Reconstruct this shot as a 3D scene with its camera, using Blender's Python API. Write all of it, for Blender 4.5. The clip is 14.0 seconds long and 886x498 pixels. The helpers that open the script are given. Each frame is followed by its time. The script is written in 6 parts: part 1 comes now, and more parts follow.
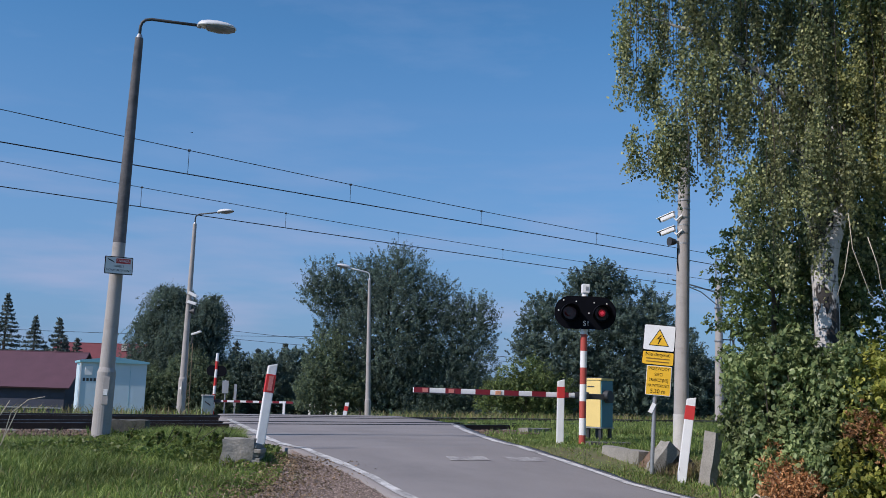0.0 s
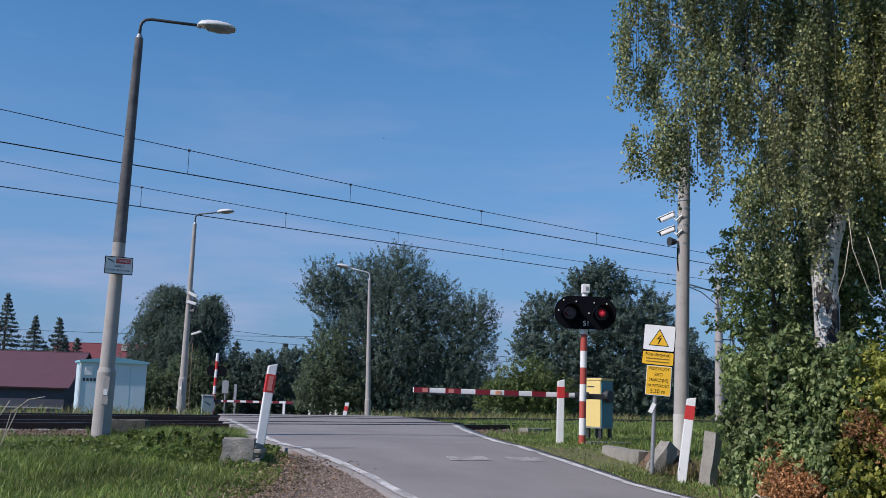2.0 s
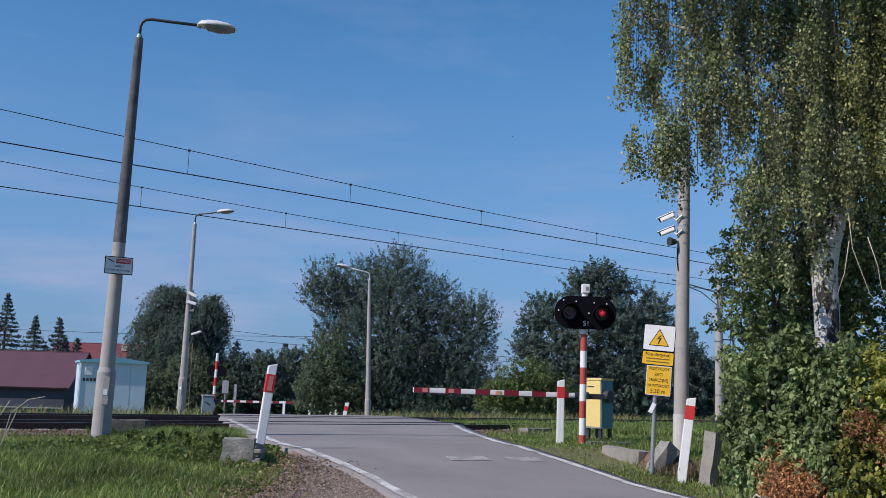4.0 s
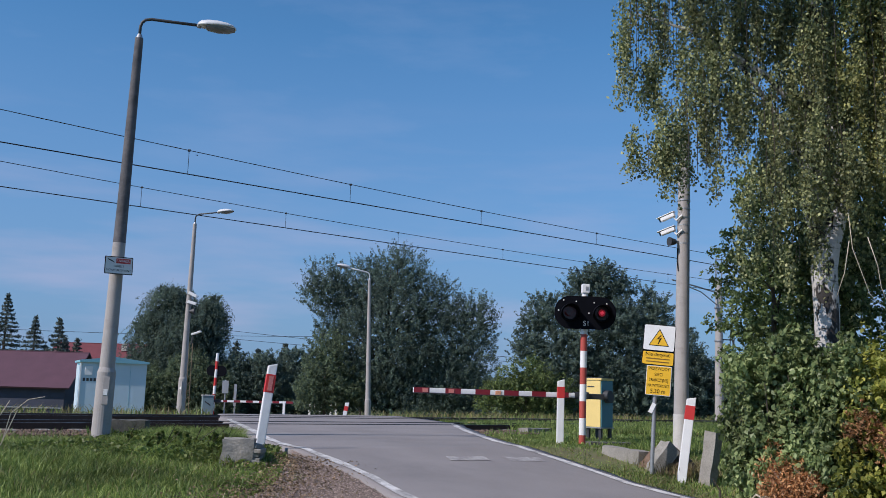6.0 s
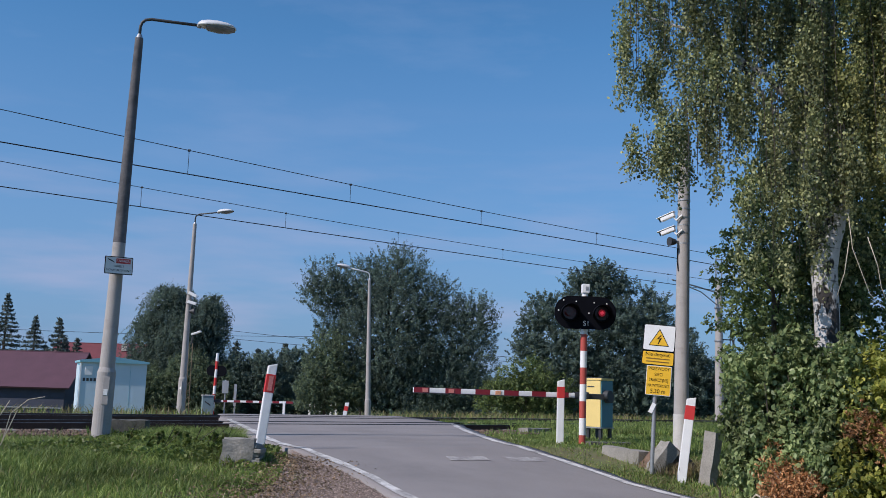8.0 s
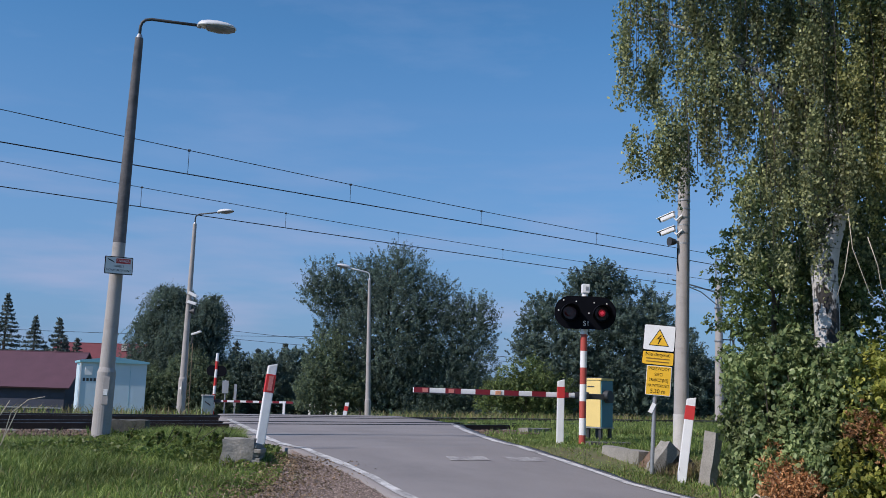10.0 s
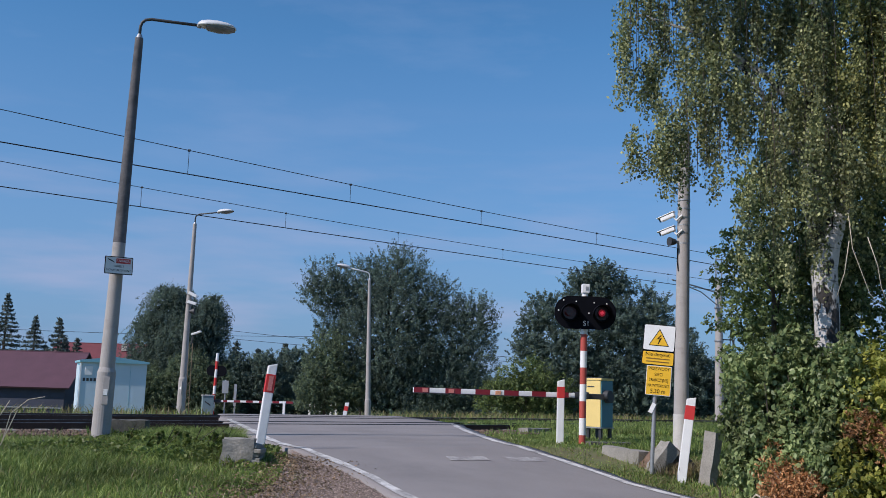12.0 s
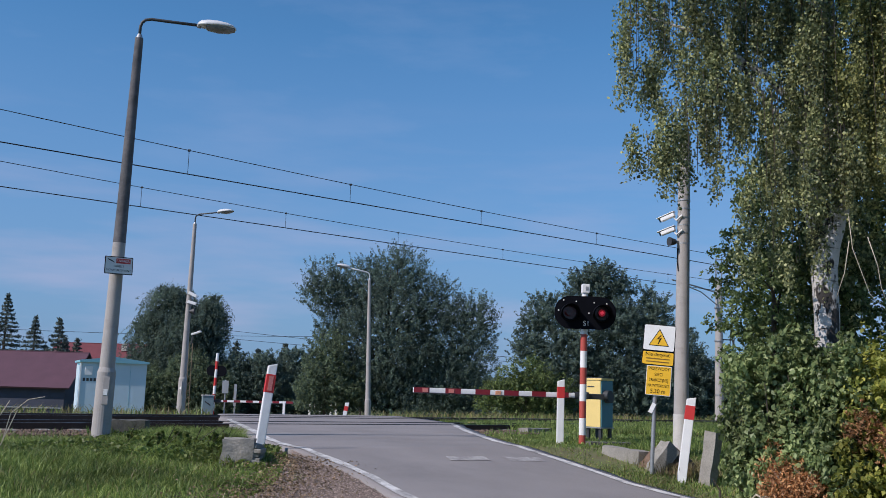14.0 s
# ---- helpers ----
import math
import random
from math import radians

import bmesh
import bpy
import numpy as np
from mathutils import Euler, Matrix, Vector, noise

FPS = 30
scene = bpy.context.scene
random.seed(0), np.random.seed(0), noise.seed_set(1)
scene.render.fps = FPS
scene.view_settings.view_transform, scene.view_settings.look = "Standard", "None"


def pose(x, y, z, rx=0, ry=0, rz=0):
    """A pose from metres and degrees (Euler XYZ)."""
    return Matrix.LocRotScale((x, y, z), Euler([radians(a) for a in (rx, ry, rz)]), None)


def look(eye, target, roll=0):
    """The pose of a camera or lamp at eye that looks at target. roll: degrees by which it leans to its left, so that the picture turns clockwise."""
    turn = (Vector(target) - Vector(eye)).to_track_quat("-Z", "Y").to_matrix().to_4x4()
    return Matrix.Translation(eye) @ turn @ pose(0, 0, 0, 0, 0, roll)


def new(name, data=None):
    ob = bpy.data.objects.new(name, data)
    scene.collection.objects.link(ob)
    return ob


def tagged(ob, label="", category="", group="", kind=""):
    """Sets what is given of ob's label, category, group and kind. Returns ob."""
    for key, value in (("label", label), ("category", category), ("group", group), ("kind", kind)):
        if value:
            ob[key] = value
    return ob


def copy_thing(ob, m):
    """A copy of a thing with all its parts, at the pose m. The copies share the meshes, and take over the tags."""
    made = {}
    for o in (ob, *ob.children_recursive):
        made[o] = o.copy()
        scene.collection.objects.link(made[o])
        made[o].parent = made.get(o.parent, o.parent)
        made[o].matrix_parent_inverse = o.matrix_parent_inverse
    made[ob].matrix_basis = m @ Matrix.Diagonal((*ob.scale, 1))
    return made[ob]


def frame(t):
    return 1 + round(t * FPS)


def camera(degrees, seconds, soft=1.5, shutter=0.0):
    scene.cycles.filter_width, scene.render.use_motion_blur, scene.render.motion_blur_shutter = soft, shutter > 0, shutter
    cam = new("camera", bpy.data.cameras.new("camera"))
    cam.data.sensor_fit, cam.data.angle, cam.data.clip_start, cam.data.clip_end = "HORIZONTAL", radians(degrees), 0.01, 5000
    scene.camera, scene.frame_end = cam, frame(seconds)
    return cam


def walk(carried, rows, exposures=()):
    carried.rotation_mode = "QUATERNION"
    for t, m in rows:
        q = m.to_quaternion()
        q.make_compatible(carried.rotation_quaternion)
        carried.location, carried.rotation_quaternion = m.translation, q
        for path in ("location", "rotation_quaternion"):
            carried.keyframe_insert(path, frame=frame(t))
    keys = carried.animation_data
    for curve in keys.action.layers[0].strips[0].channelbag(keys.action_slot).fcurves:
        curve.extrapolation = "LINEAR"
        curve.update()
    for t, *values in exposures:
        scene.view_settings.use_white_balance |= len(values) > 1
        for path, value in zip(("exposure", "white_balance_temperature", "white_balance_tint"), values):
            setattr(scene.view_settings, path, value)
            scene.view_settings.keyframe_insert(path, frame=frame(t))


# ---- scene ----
# camera: it stands still on the verge beside the road, a little tilted
cam = camera(49.5, 14.0, soft=0.7)
EYE = Vector((0.0, 0.0, 1.5))
AIM = look(EYE, EYE + Vector((0.0, 1700.0, 259.0)), 1.65)
walk(cam, [(0.0, AIM), (14.0, AIM)], exposures=[(0.0, 0.0, 6080, 18), (14.0, 0.0, 6080, 18)])

# ---- world and sun ----
SUN_FLAT = Vector((0.848, 0.53, 0.0)).normalized()
SUN_ELEV = radians(41)
world = bpy.data.worlds.new("sky")
scene.world = world
world.use_nodes = True
wt = world.node_tree
sky = wt.nodes.new("ShaderNodeTexSky")
sky.sky_type = "NISHITA"
sky.sun_disc = False
sky.sun_elevation = SUN_ELEV
sky.sun_rotation = radians(238.0)
sky.altitude = 900
sky.air_density, sky.dust_density, sky.ozone_density = 1.0, 0.0, 5.0
back = wt.nodes["Background"]
back.inputs["Strength"].default_value = 0.121
# thin streaks of high cloud
wco = wt.nodes.new("ShaderNodeTexCoord")
wmap = wt.nodes.new("ShaderNodeMapping")
wmap.inputs["Scale"].default_value = (3.0, 3.0, 11.0)
wmap.inputs["Rotation"].default_value = (0.0, radians(10), 0.0)
wno = wt.nodes.new("ShaderNodeTexNoise")
wno.inputs["Scale"].default_value = 1.6
wno.inputs["Detail"].default_value = 7.0
wno.inputs["Roughness"].default_value = 0.55
wra = wt.nodes.new("ShaderNodeValToRGB")
wra.color_ramp.elements[0].position, wra.color_ramp.elements[0].color = 0.54, (0, 0, 0, 1)
wra.color_ramp.elements[1].position, wra.color_ramp.elements[1].color = 0.85, (0.16, 0.16, 0.16, 1)
wmix = wt.nodes.new("ShaderNodeMixRGB")
wmix.inputs["Color2"].default_value = (4.2, 4.7, 6.0, 1)
wt.links.new(wco.outputs["Generated"], wmap.inputs["Vector"])
wt.links.new(wmap.outputs["Vector"], wno.inputs["Vector"])
wt.links.new(wno.outputs["Fac"], wra.inputs["Fac"])
wt.links.new(wra.outputs["Color"], wmix.inputs["Fac"])
wtint = wt.nodes.new("ShaderNodeMixRGB")
wtint.blend_type = "MULTIPLY"
wtint.inputs["Fac"].default_value = 1.0
wtint.inputs["Color2"].default_value = (0.67, 1.04, 1.04, 1)
wt.links.new(sky.outputs["Color"], wtint.inputs["Color1"])
wt.links.new(wtint.outputs["Color"], wmix.inputs["Color1"])
# pale haze low over the horizon
wsep = wt.nodes.new("ShaderNodeSeparateXYZ")
wt.links.new(wco.outputs["Generated"], wsep.inputs["Vector"])
wlow = wt.nodes.new("ShaderNodeMapRange")
wlow.inputs["From Min"].default_value, wlow.inputs["From Max"].default_value = 0.0, 0.36
wlow.inputs["To Min"].default_value, wlow.inputs["To Max"].default_value = 0.92, 0.0
wt.links.new(wsep.outputs["Z"], wlow.inputs["Value"])
whaze = wt.nodes.new("ShaderNodeMixRGB")
whaze.inputs["Color2"].default_value = (1.42, 2.12, 3.5, 1)
wt.links.new(wlow.outputs["Result"], whaze.inputs["Fac"])
wm2 = wt.nodes.new("ShaderNodeMapping")
wm2.inputs["Scale"].default_value = (2.4, 2.4, 15.0)
wm2.inputs["Rotation"].default_value = (0.0, radians(-6), 0.4)
wn2 = wt.nodes.new("ShaderNodeTexNoise")
wn2.inputs["Scale"].default_value, wn2.inputs["Detail"].default_value = 1.9, 8.0
wr2 = wt.nodes.new("ShaderNodeMapRange")
wr2.inputs["From Min"].default_value, wr2.inputs["From Max"].default_value = 0.47, 0.7
wr2.inputs["To Max"].default_value = 0.45
wf2 = wt.nodes.new("ShaderNodeMapRange")
wf2.inputs["From Min"].default_value, wf2.inputs["From Max"].default_value = 0.1, 0.3
wf2.inputs["To Min"].default_value, wf2.inputs["To Max"].default_value = 1.0, 0.0
wmul = wt.nodes.new("ShaderNodeMath")
wmul.operation = "MULTIPLY"
wlowmix = wt.nodes.new("ShaderNodeMixRGB")
wlowmix.inputs["Color2"].default_value = (3.6, 3.8, 5.0, 1)
wt.links.new(wco.outputs["Generated"], wm2.inputs["Vector"])
wt.links.new(wm2.outputs["Vector"], wn2.inputs["Vector"])
wt.links.new(wn2.outputs["Fac"], wr2.inputs["Value"])
wt.links.new(wsep.outputs["Z"], wf2.inputs["Value"])
wt.links.new(wr2.outputs["Result"], wmul.inputs[0])
wt.links.new(wf2.outputs["Result"], wmul.inputs[1])
wt.links.new(wmul.outputs[0], wlowmix.inputs["Fac"])
wt.links.new(wmix.outputs["Color"], whaze.inputs["Color1"])
wt.links.new(whaze.outputs["Color"], wlowmix.inputs["Color1"])
wt.links.new(wlowmix.outputs["Color"], back.inputs["Color"])

sun_data = bpy.data.lights.new("sun", "SUN")
sun_data.energy, sun_data.angle, sun_data.color = 4.3, radians(0.5), (1.0, 0.92, 0.8)
sun = new("sun", sun_data)
ray_way = SUN_FLAT * math.cos(SUN_ELEV) - Vector((0, 0, math.sin(SUN_ELEV)))
sun.matrix_world = look(Vector((-20, -15, 30)), Vector((-20, -15, 30)) + ray_way)


# ---- materials ----
def mat(name, color, rough=0.7, metal=0.0, vary=0.15, scale=8.0, bump=0.15, fine=60.0, island=0.0, dirt=None, dirt_at=0.62, spec=0.5, per_object=0.0):
    """A surface with broad stains, fine grain and relief."""
    m = bpy.data.materials.new(name)
    m.use_nodes = True
    nt = m.node_tree
    b = nt.nodes["Principled BSDF"]
    b.inputs["Roughness"].default_value = rough
    b.inputs["Metallic"].default_value = metal
    b.inputs["Specular IOR Level"].default_value = spec
    co = nt.nodes.new("ShaderNodeTexCoord")
    n1 = nt.nodes.new("ShaderNodeTexNoise")
    n1.inputs["Scale"].default_value, n1.inputs["Detail"].default_value = scale, 5
    n2 = nt.nodes.new("ShaderNodeTexNoise")
    n2.inputs["Scale"].default_value, n2.inputs["Detail"].default_value = fine, 3
    for n in (n1, n2):
        nt.links.new(co.outputs["Object"], n.inputs["Vector"])
    add = nt.nodes.new("ShaderNodeMath")
    add.operation = "ADD"
    nt.links.new(n1.outputs["Fac"], add.inputs[0])
    nt.links.new(n2.outputs["Fac"], add.inputs[1])
    mr = nt.nodes.new("ShaderNodeMapRange")
    mr.inputs["From Min"].default_value, mr.inputs["From Max"].default_value = 0.6, 1.4
    mr.inputs["To Min"].default_value, mr.inputs["To Max"].default_value = 1 - vary, 1 + vary
    nt.links.new(add.outputs[0], mr.inputs["Value"])
    value = mr.outputs["Result"]
    if island or per_object:
        src = nt.nodes.new("ShaderNodeNewGeometry" if island else "ShaderNodeObjectInfo")
        r = nt.nodes.new("ShaderNodeMapRange")
        a = island or per_object
        r.inputs["To Min"].default_value, r.inputs["To Max"].default_value = 1 - a, 1 + a
        nt.links.new(src.outputs["Random Per Island" if island else "Random"], r.inputs["Value"])
        mu = nt.nodes.new("ShaderNodeMath")
        mu.operation = "MULTIPLY"
        nt.links.new(value, mu.inputs[0])
        nt.links.new(r.outputs["Result"], mu.inputs[1])
        value = mu.outputs[0]
    hs = nt.nodes.new("ShaderNodeHueSaturation")
    hs.inputs["Color"].default_value = (*color, 1)
    nt.links.new(value, hs.inputs["Value"])
    col = hs.outputs["Color"]
    if dirt:
        n3 = nt.nodes.new("ShaderNodeTexNoise")
        n3.inputs["Scale"].default_value, n3.inputs["Detail"].default_value = scale * 0.45, 8
        n3.inputs["Roughness"].default_value = 0.7
        nt.links.new(co.outputs["Object"], n3.inputs["Vector"])
        rp = nt.nodes.new("ShaderNodeMapRange")
        rp.inputs["From Min"].default_value, rp.inputs["From Max"].default_value = dirt_at - 0.08, dirt_at + 0.1
        nt.links.new(n3.outputs["Fac"], rp.inputs["Value"])
        mx = nt.nodes.new("ShaderNodeMixRGB")
        mx.inputs["Color2"].default_value = (*dirt, 1)
        nt.links.new(rp.outputs["Result"], mx.inputs["Fac"])
        nt.links.new(col, mx.inputs["Color1"])
        col = mx.outputs["Color"]
    nt.links.new(col, b.inputs["Base Color"])
    if bump:
        bp = nt.nodes.new("ShaderNodeBump")
        bp.inputs["Strength"].default_value, bp.inputs["Distance"].default_value = bump, 0.01
        nt.links.new(add.outputs[0], bp.inputs["Height"])
        nt.links.new(bp.outputs["Normal"], b.inputs["Normal"])
    return m


def leaf_mat(name, color, other, through_light=0.35, rough=0.5, vary=0.45):
    """Foliage: each leaf its own shade between two colours, with light shining through."""
    m = bpy.data.materials.new(name)
    m.use_nodes = True
    nt = m.node_tree
    b = nt.nodes["Principled BSDF"]
    out = nt.nodes["Material Output"]
    b.inputs["Roughness"].default_value = rough
    b.inputs["Specular IOR Level"].default_value = 0.35
    geo = nt.nodes.new("ShaderNodeNewGeometry")
    mx = nt.nodes.new("ShaderNodeMixRGB")
    mx.inputs["Color1"].default_value, mx.inputs["Color2"].default_value = (*color, 1), (*other, 1)
    skew = nt.nodes.new("ShaderNodeMath")
    skew.operation = "POWER"
    skew.inputs[1].default_value = 1.7
    nt.links.new(geo.outputs["Random Per Island"], skew.inputs[0])
    nt.links.new(skew.outputs[0], mx.inputs["Fac"])
    co = nt.nodes.new("ShaderNodeTexCoord")
    n = nt.nodes.new("ShaderNodeTexNoise")
    n.inputs["Scale"].default_value, n.inputs["Detail"].default_value = 1.3, 4
    nt.links.new(co.outputs["Object"], n.inputs["Vector"])
    r = nt.nodes.new("ShaderNodeMapRange")
    r.inputs["From Min"].default_value, r.inputs["From Max"].default_value = 0.3, 0.7
    r.inputs["To Min"].default_value, r.inputs["To Max"].default_value = 1 - vary, 1 + vary
    nt.links.new(n.outputs["Fac"], r.inputs["Value"])
    hs = nt.nodes.new("ShaderNodeHueSaturation")
    nt.links.new(mx.outputs["Color"], hs.inputs["Color"])
    nt.links.new(r.outputs["Result"], hs.inputs["Value"])
    nt.links.new(hs.outputs["Color"], b.inputs["Base Color"])
    tr = nt.nodes.new("ShaderNodeBsdfTranslucent")
    nt.links.new(hs.outputs["Color"], tr.inputs["Color"])
    ms = nt.nodes.new("ShaderNodeMixShader")
    ms.inputs["Fac"].default_value = through_light
    nt.links.new(b.outputs["BSDF"], ms.inputs[1])
    nt.links.new(tr.outputs["BSDF"], ms.inputs[2])
    nt.links.new(ms.outputs["Shader"], out.inputs["Surface"])
    return m


def glow(name, color, strength):
    m = bpy.data.materials.new(name)
    m.use_nodes = True
    b = m.node_tree.nodes["Principled BSDF"]
    b.inputs["Base Color"].default_value = (*color, 1)
    b.inputs["Emission Color"].default_value = (*color, 1)
    b.inputs["Emission Strength"].default_value = strength
    return m


ASPHALT = mat("asphalt", (0.245, 0.222, 0.213), 0.85, vary=0.2, scale=0.9, fine=110, bump=0.35, dirt=(0.205, 0.188, 0.183), dirt_at=0.62)
LINE = mat("road_paint", (0.62, 0.6, 0.57), 0.8, vary=0.3, scale=7, fine=55, dirt=(0.27, 0.25, 0.24), dirt_at=0.53)
WORN_LINE = mat("worn_road_paint", (0.4, 0.38, 0.365), 0.8, vary=0.25, scale=10, fine=50, dirt=(0.245, 0.222, 0.213), dirt_at=0.5)
SOIL = mat("grassy_soil", (0.13, 0.14, 0.045), 0.95, vary=0.4, scale=0.8, fine=25, bump=0.6, dirt=(0.14, 0.115, 0.06), dirt_at=0.6)
GRAVEL = mat("gravel", (0.19, 0.14, 0.11), 0.95, vary=0.45, scale=3, fine=45, bump=0.9, dirt=(0.1, 0.075, 0.05), dirt_at=0.58)
STONE_BED = mat("ballast", (0.16, 0.11, 0.085), 0.95, vary=0.5, scale=14, fine=50, bump=1.0, island=0.4)
PEBBLE = mat("grit", (0.25, 0.19, 0.16), 0.9, vary=0.3, scale=30, bump=0.2, island=0.6)
RAIL = mat("rusty_rail", (0.075, 0.05, 0.04), 0.7, 0.3, vary=0.3, scale=6)
RAIL_TOP = mat("worn_rail_head", (0.32, 0.31, 0.3), 0.35, 1.0, vary=0.1, scale=6)
SLEEPER = mat("concrete_sleeper", (0.24, 0.225, 0.2), 0.9, vary=0.25, scale=6)
CONCRETE = mat("pole_concrete", (0.37, 0.345, 0.325), 0.9, vary=0.16, scale=3, fine=70, bump=0.3, dirt=(0.21, 0.2, 0.185), dirt_at=0.62)
OLD_CONCRETE = mat("weathered_concrete", (0.28, 0.262, 0.23), 0.95, vary=0.3, scale=5, fine=45, bump=0.8, dirt=(0.14, 0.13, 0.095), dirt_at=0.58)
GREY_STEEL = mat("galvanised_steel", (0.36, 0.37, 0.38), 0.5, 0.6, vary=0.12, scale=10)
# weathered upper pole, darkened further to deepen its shaded side
STAINED_CONCRETE = mat("stained_pole_concrete", (0.14, 0.135, 0.14), 0.92, vary=0.25, scale=5, fine=60, bump=0.4, dirt=(0.075, 0.075, 0.08), dirt_at=0.5)
EARTH = mat("bare_earth", (0.17, 0.11, 0.075), 0.95, vary=0.45, scale=7, fine=40, bump=0.9, dirt=(0.09, 0.06, 0.04), dirt_at=0.55)
RUSTY = mat("rusty_lattice", (0.17, 0.135, 0.085), 0.8, vary=0.3, scale=9)
DARK_CONCRETE = mat("dark_blotched_concrete", (0.1, 0.095, 0.085), 0.95, vary=0.35, scale=5, fine=45, bump=0.8, dirt=(0.05, 0.055, 0.035), dirt_at=0.55)
DARK_STEEL = mat("dark_steel", (0.05, 0.052, 0.055), 0.55, 0.3, vary=0.2, scale=8)
LAMP_SHELL = mat("lamp_shell", (0.62, 0.63, 0.64), 0.45, vary=0.08, scale=10)
LAMP_GLASS = mat("lamp_diffuser", (0.2, 0.21, 0.22), 0.2, vary=0.1, scale=6)
WHITE = mat("white_paint", (0.78, 0.78, 0.77), 0.5, vary=0.07, scale=6, dirt=(0.55, 0.54, 0.5), dirt_at=0.7)
PALE_BASE = mat("limewash", (0.52, 0.5, 0.47), 0.9, vary=0.15, scale=5, dirt=(0.4, 0.38, 0.34), dirt_at=0.6)
RED = mat("red_paint", (0.55, 0.035, 0.03), 0.5, vary=0.12, scale=6)
BRICK_RED = mat("faded_red_paint", (0.42, 0.07, 0.05), 0.55, vary=0.12, scale=6)
BOOM_RED = mat("deep_red_film", (0.2, 0.012, 0.022), 0.5, vary=0.12, scale=6)
BLACK = mat("black_paint", (0.0045, 0.005, 0.008), 0.7, vary=0.2, scale=8, spec=0.08)
SMALL_PRINT = mat("small_print", (0.22, 0.12, 0.01), 0.5, vary=0.3, scale=60)
YELLOW = mat("yellow_sign_paint", (0.8, 0.46, 0.015), 0.5, vary=0.06, scale=6)
PALE_YELLOW = mat("pale_yellow_paint", (0.78, 0.6, 0.22), 0.5, vary=0.06, scale=5, dirt=(0.6, 0.46, 0.2), dirt_at=0.72)
TEAL = mat("teal_blue_paint", (0.1, 0.26, 0.31), 0.55, vary=0.08, scale=5)
GREY_TEAL = mat("grey_teal_paint", (0.2, 0.27, 0.28), 0.6, vary=0.2, scale=5, dirt=(0.11, 0.13, 0.13), dirt_at=0.58)
HUT_BLUE = mat("pale_blue_hut", (0.53, 0.65, 0.72), 0.6, vary=0.05, scale=1.5, dirt=(0.52, 0.63, 0.68), dirt_at=0.68)
HUT_TRIM = mat("turquoise_trim", (0.22, 0.46, 0.55), 0.5, vary=0.08, scale=4)
ROOF_RED = mat("dark_red_roof", (0.1, 0.044, 0.062), 0.7, vary=0.18, scale=1.2, fine=20)
ROOF_BRIGHT = mat("tile_red_roof", (0.16, 0.04, 0.045), 0.7, vary=0.18, scale=1.5, fine=20)
BARN_WALL = mat("dark_timber_wall", (0.05, 0.057, 0.085), 0.85, vary=0.25, scale=2, fine=30)
RENDER_WALL = mat("house_render", (0.5, 0.46, 0.4), 0.9, vary=0.1, scale=2)
REFLECTOR = mat("orange_reflector", (0.72, 0.33, 0.18), 0.25, vary=0.15, scale=30)
PALE_RED_REFLECTOR = mat("pale_red_reflector", (0.6, 0.2, 0.17), 0.25, vary=0.15, scale=30)
LENS = mat("dark_red_lens", (0.045, 0.006, 0.007), 0.12, vary=0.2, scale=30)
LIT = glow("lit_red_lamp", (1.0, 0.07, 0.11), 0.45)
LIT_RIM = glow("dim_red_lamp", (0.6, 0.02, 0.04), 0.16)
BARK = mat("dark_bark", (0.075, 0.06, 0.045), 0.95, vary=0.35, scale=6, bump=0.9)


def birch_bark():
    """White bark with thin dark cross lines and black cracked patches."""
    m = mat("birch_bark", (0.5, 0.48, 0.46), 0.85, vary=0.2, scale=5, bump=0.6)
    nt = m.node_tree
    p = nt.nodes["Principled BSDF"]
    col = p.inputs["Base Color"].links[0].from_socket
    co = nt.nodes.new("ShaderNodeTexCoord")
    for size, low, high in (((5, 5, 42), 0.6, 0.68), ((4.5, 4.5, 2.2), 0.56, 0.6), ((14, 14, 5), 0.6, 0.64)):
        mp = nt.nodes.new("ShaderNodeMapping")
        mp.inputs["Scale"].default_value = size
        n = nt.nodes.new("ShaderNodeTexNoise")
        n.inputs["Scale"].default_value, n.inputs["Detail"].default_value = 1.0, 5
        r = nt.nodes.new("ShaderNodeMapRange")
        r.inputs["From Min"].default_value, r.inputs["From Max"].default_value = low, high
        x = nt.nodes.new("ShaderNodeMixRGB")
        x.inputs["Color2"].default_value = (0.028, 0.025, 0.023, 1)
        nt.links.new(co.outputs["Object"], mp.inputs["Vector"])
        nt.links.new(mp.outputs["Vector"], n.inputs["Vector"])
        nt.links.new(n.outputs["Fac"], r.inputs["Value"])
        nt.links.new(r.outputs["Result"], x.inputs["Fac"])
        nt.links.new(col, x.inputs["Color1"])
        col = x.outputs["Color"]
    nt.links.new(col, p.inputs["Base Color"])
    return m


BIRCH_BARK = birch_bark()
TWIG = mat("dry_twig", (0.46, 0.4, 0.31), 0.9, vary=0.25, scale=10)
WIRE = mat("copper_wire", (0.03, 0.032, 0.035), 0.6, 0.4, vary=0.15, scale=4)
BIRCH_LEAF = leaf_mat("birch_leaves", (0.085, 0.11, 0.05), (0.5, 0.51, 0.23), 0.36)
# right-hand sprays: yellower leaves, with sunlight put into the brighter colour
BIRCH_LIT_YELLOW = leaf_mat("sunlit_yellow_birch_leaves", (0.12, 0.14, 0.05), (0.62, 0.6, 0.22), 0.38)
# far dark green leaves, lightened and blued to put distance haze into the colour
HAZED_LEAF = leaf_mat("haze_tinted_tree_leaves", (0.11, 0.155, 0.14), (0.185, 0.255, 0.18), 0.48, 0.85, 0.4)
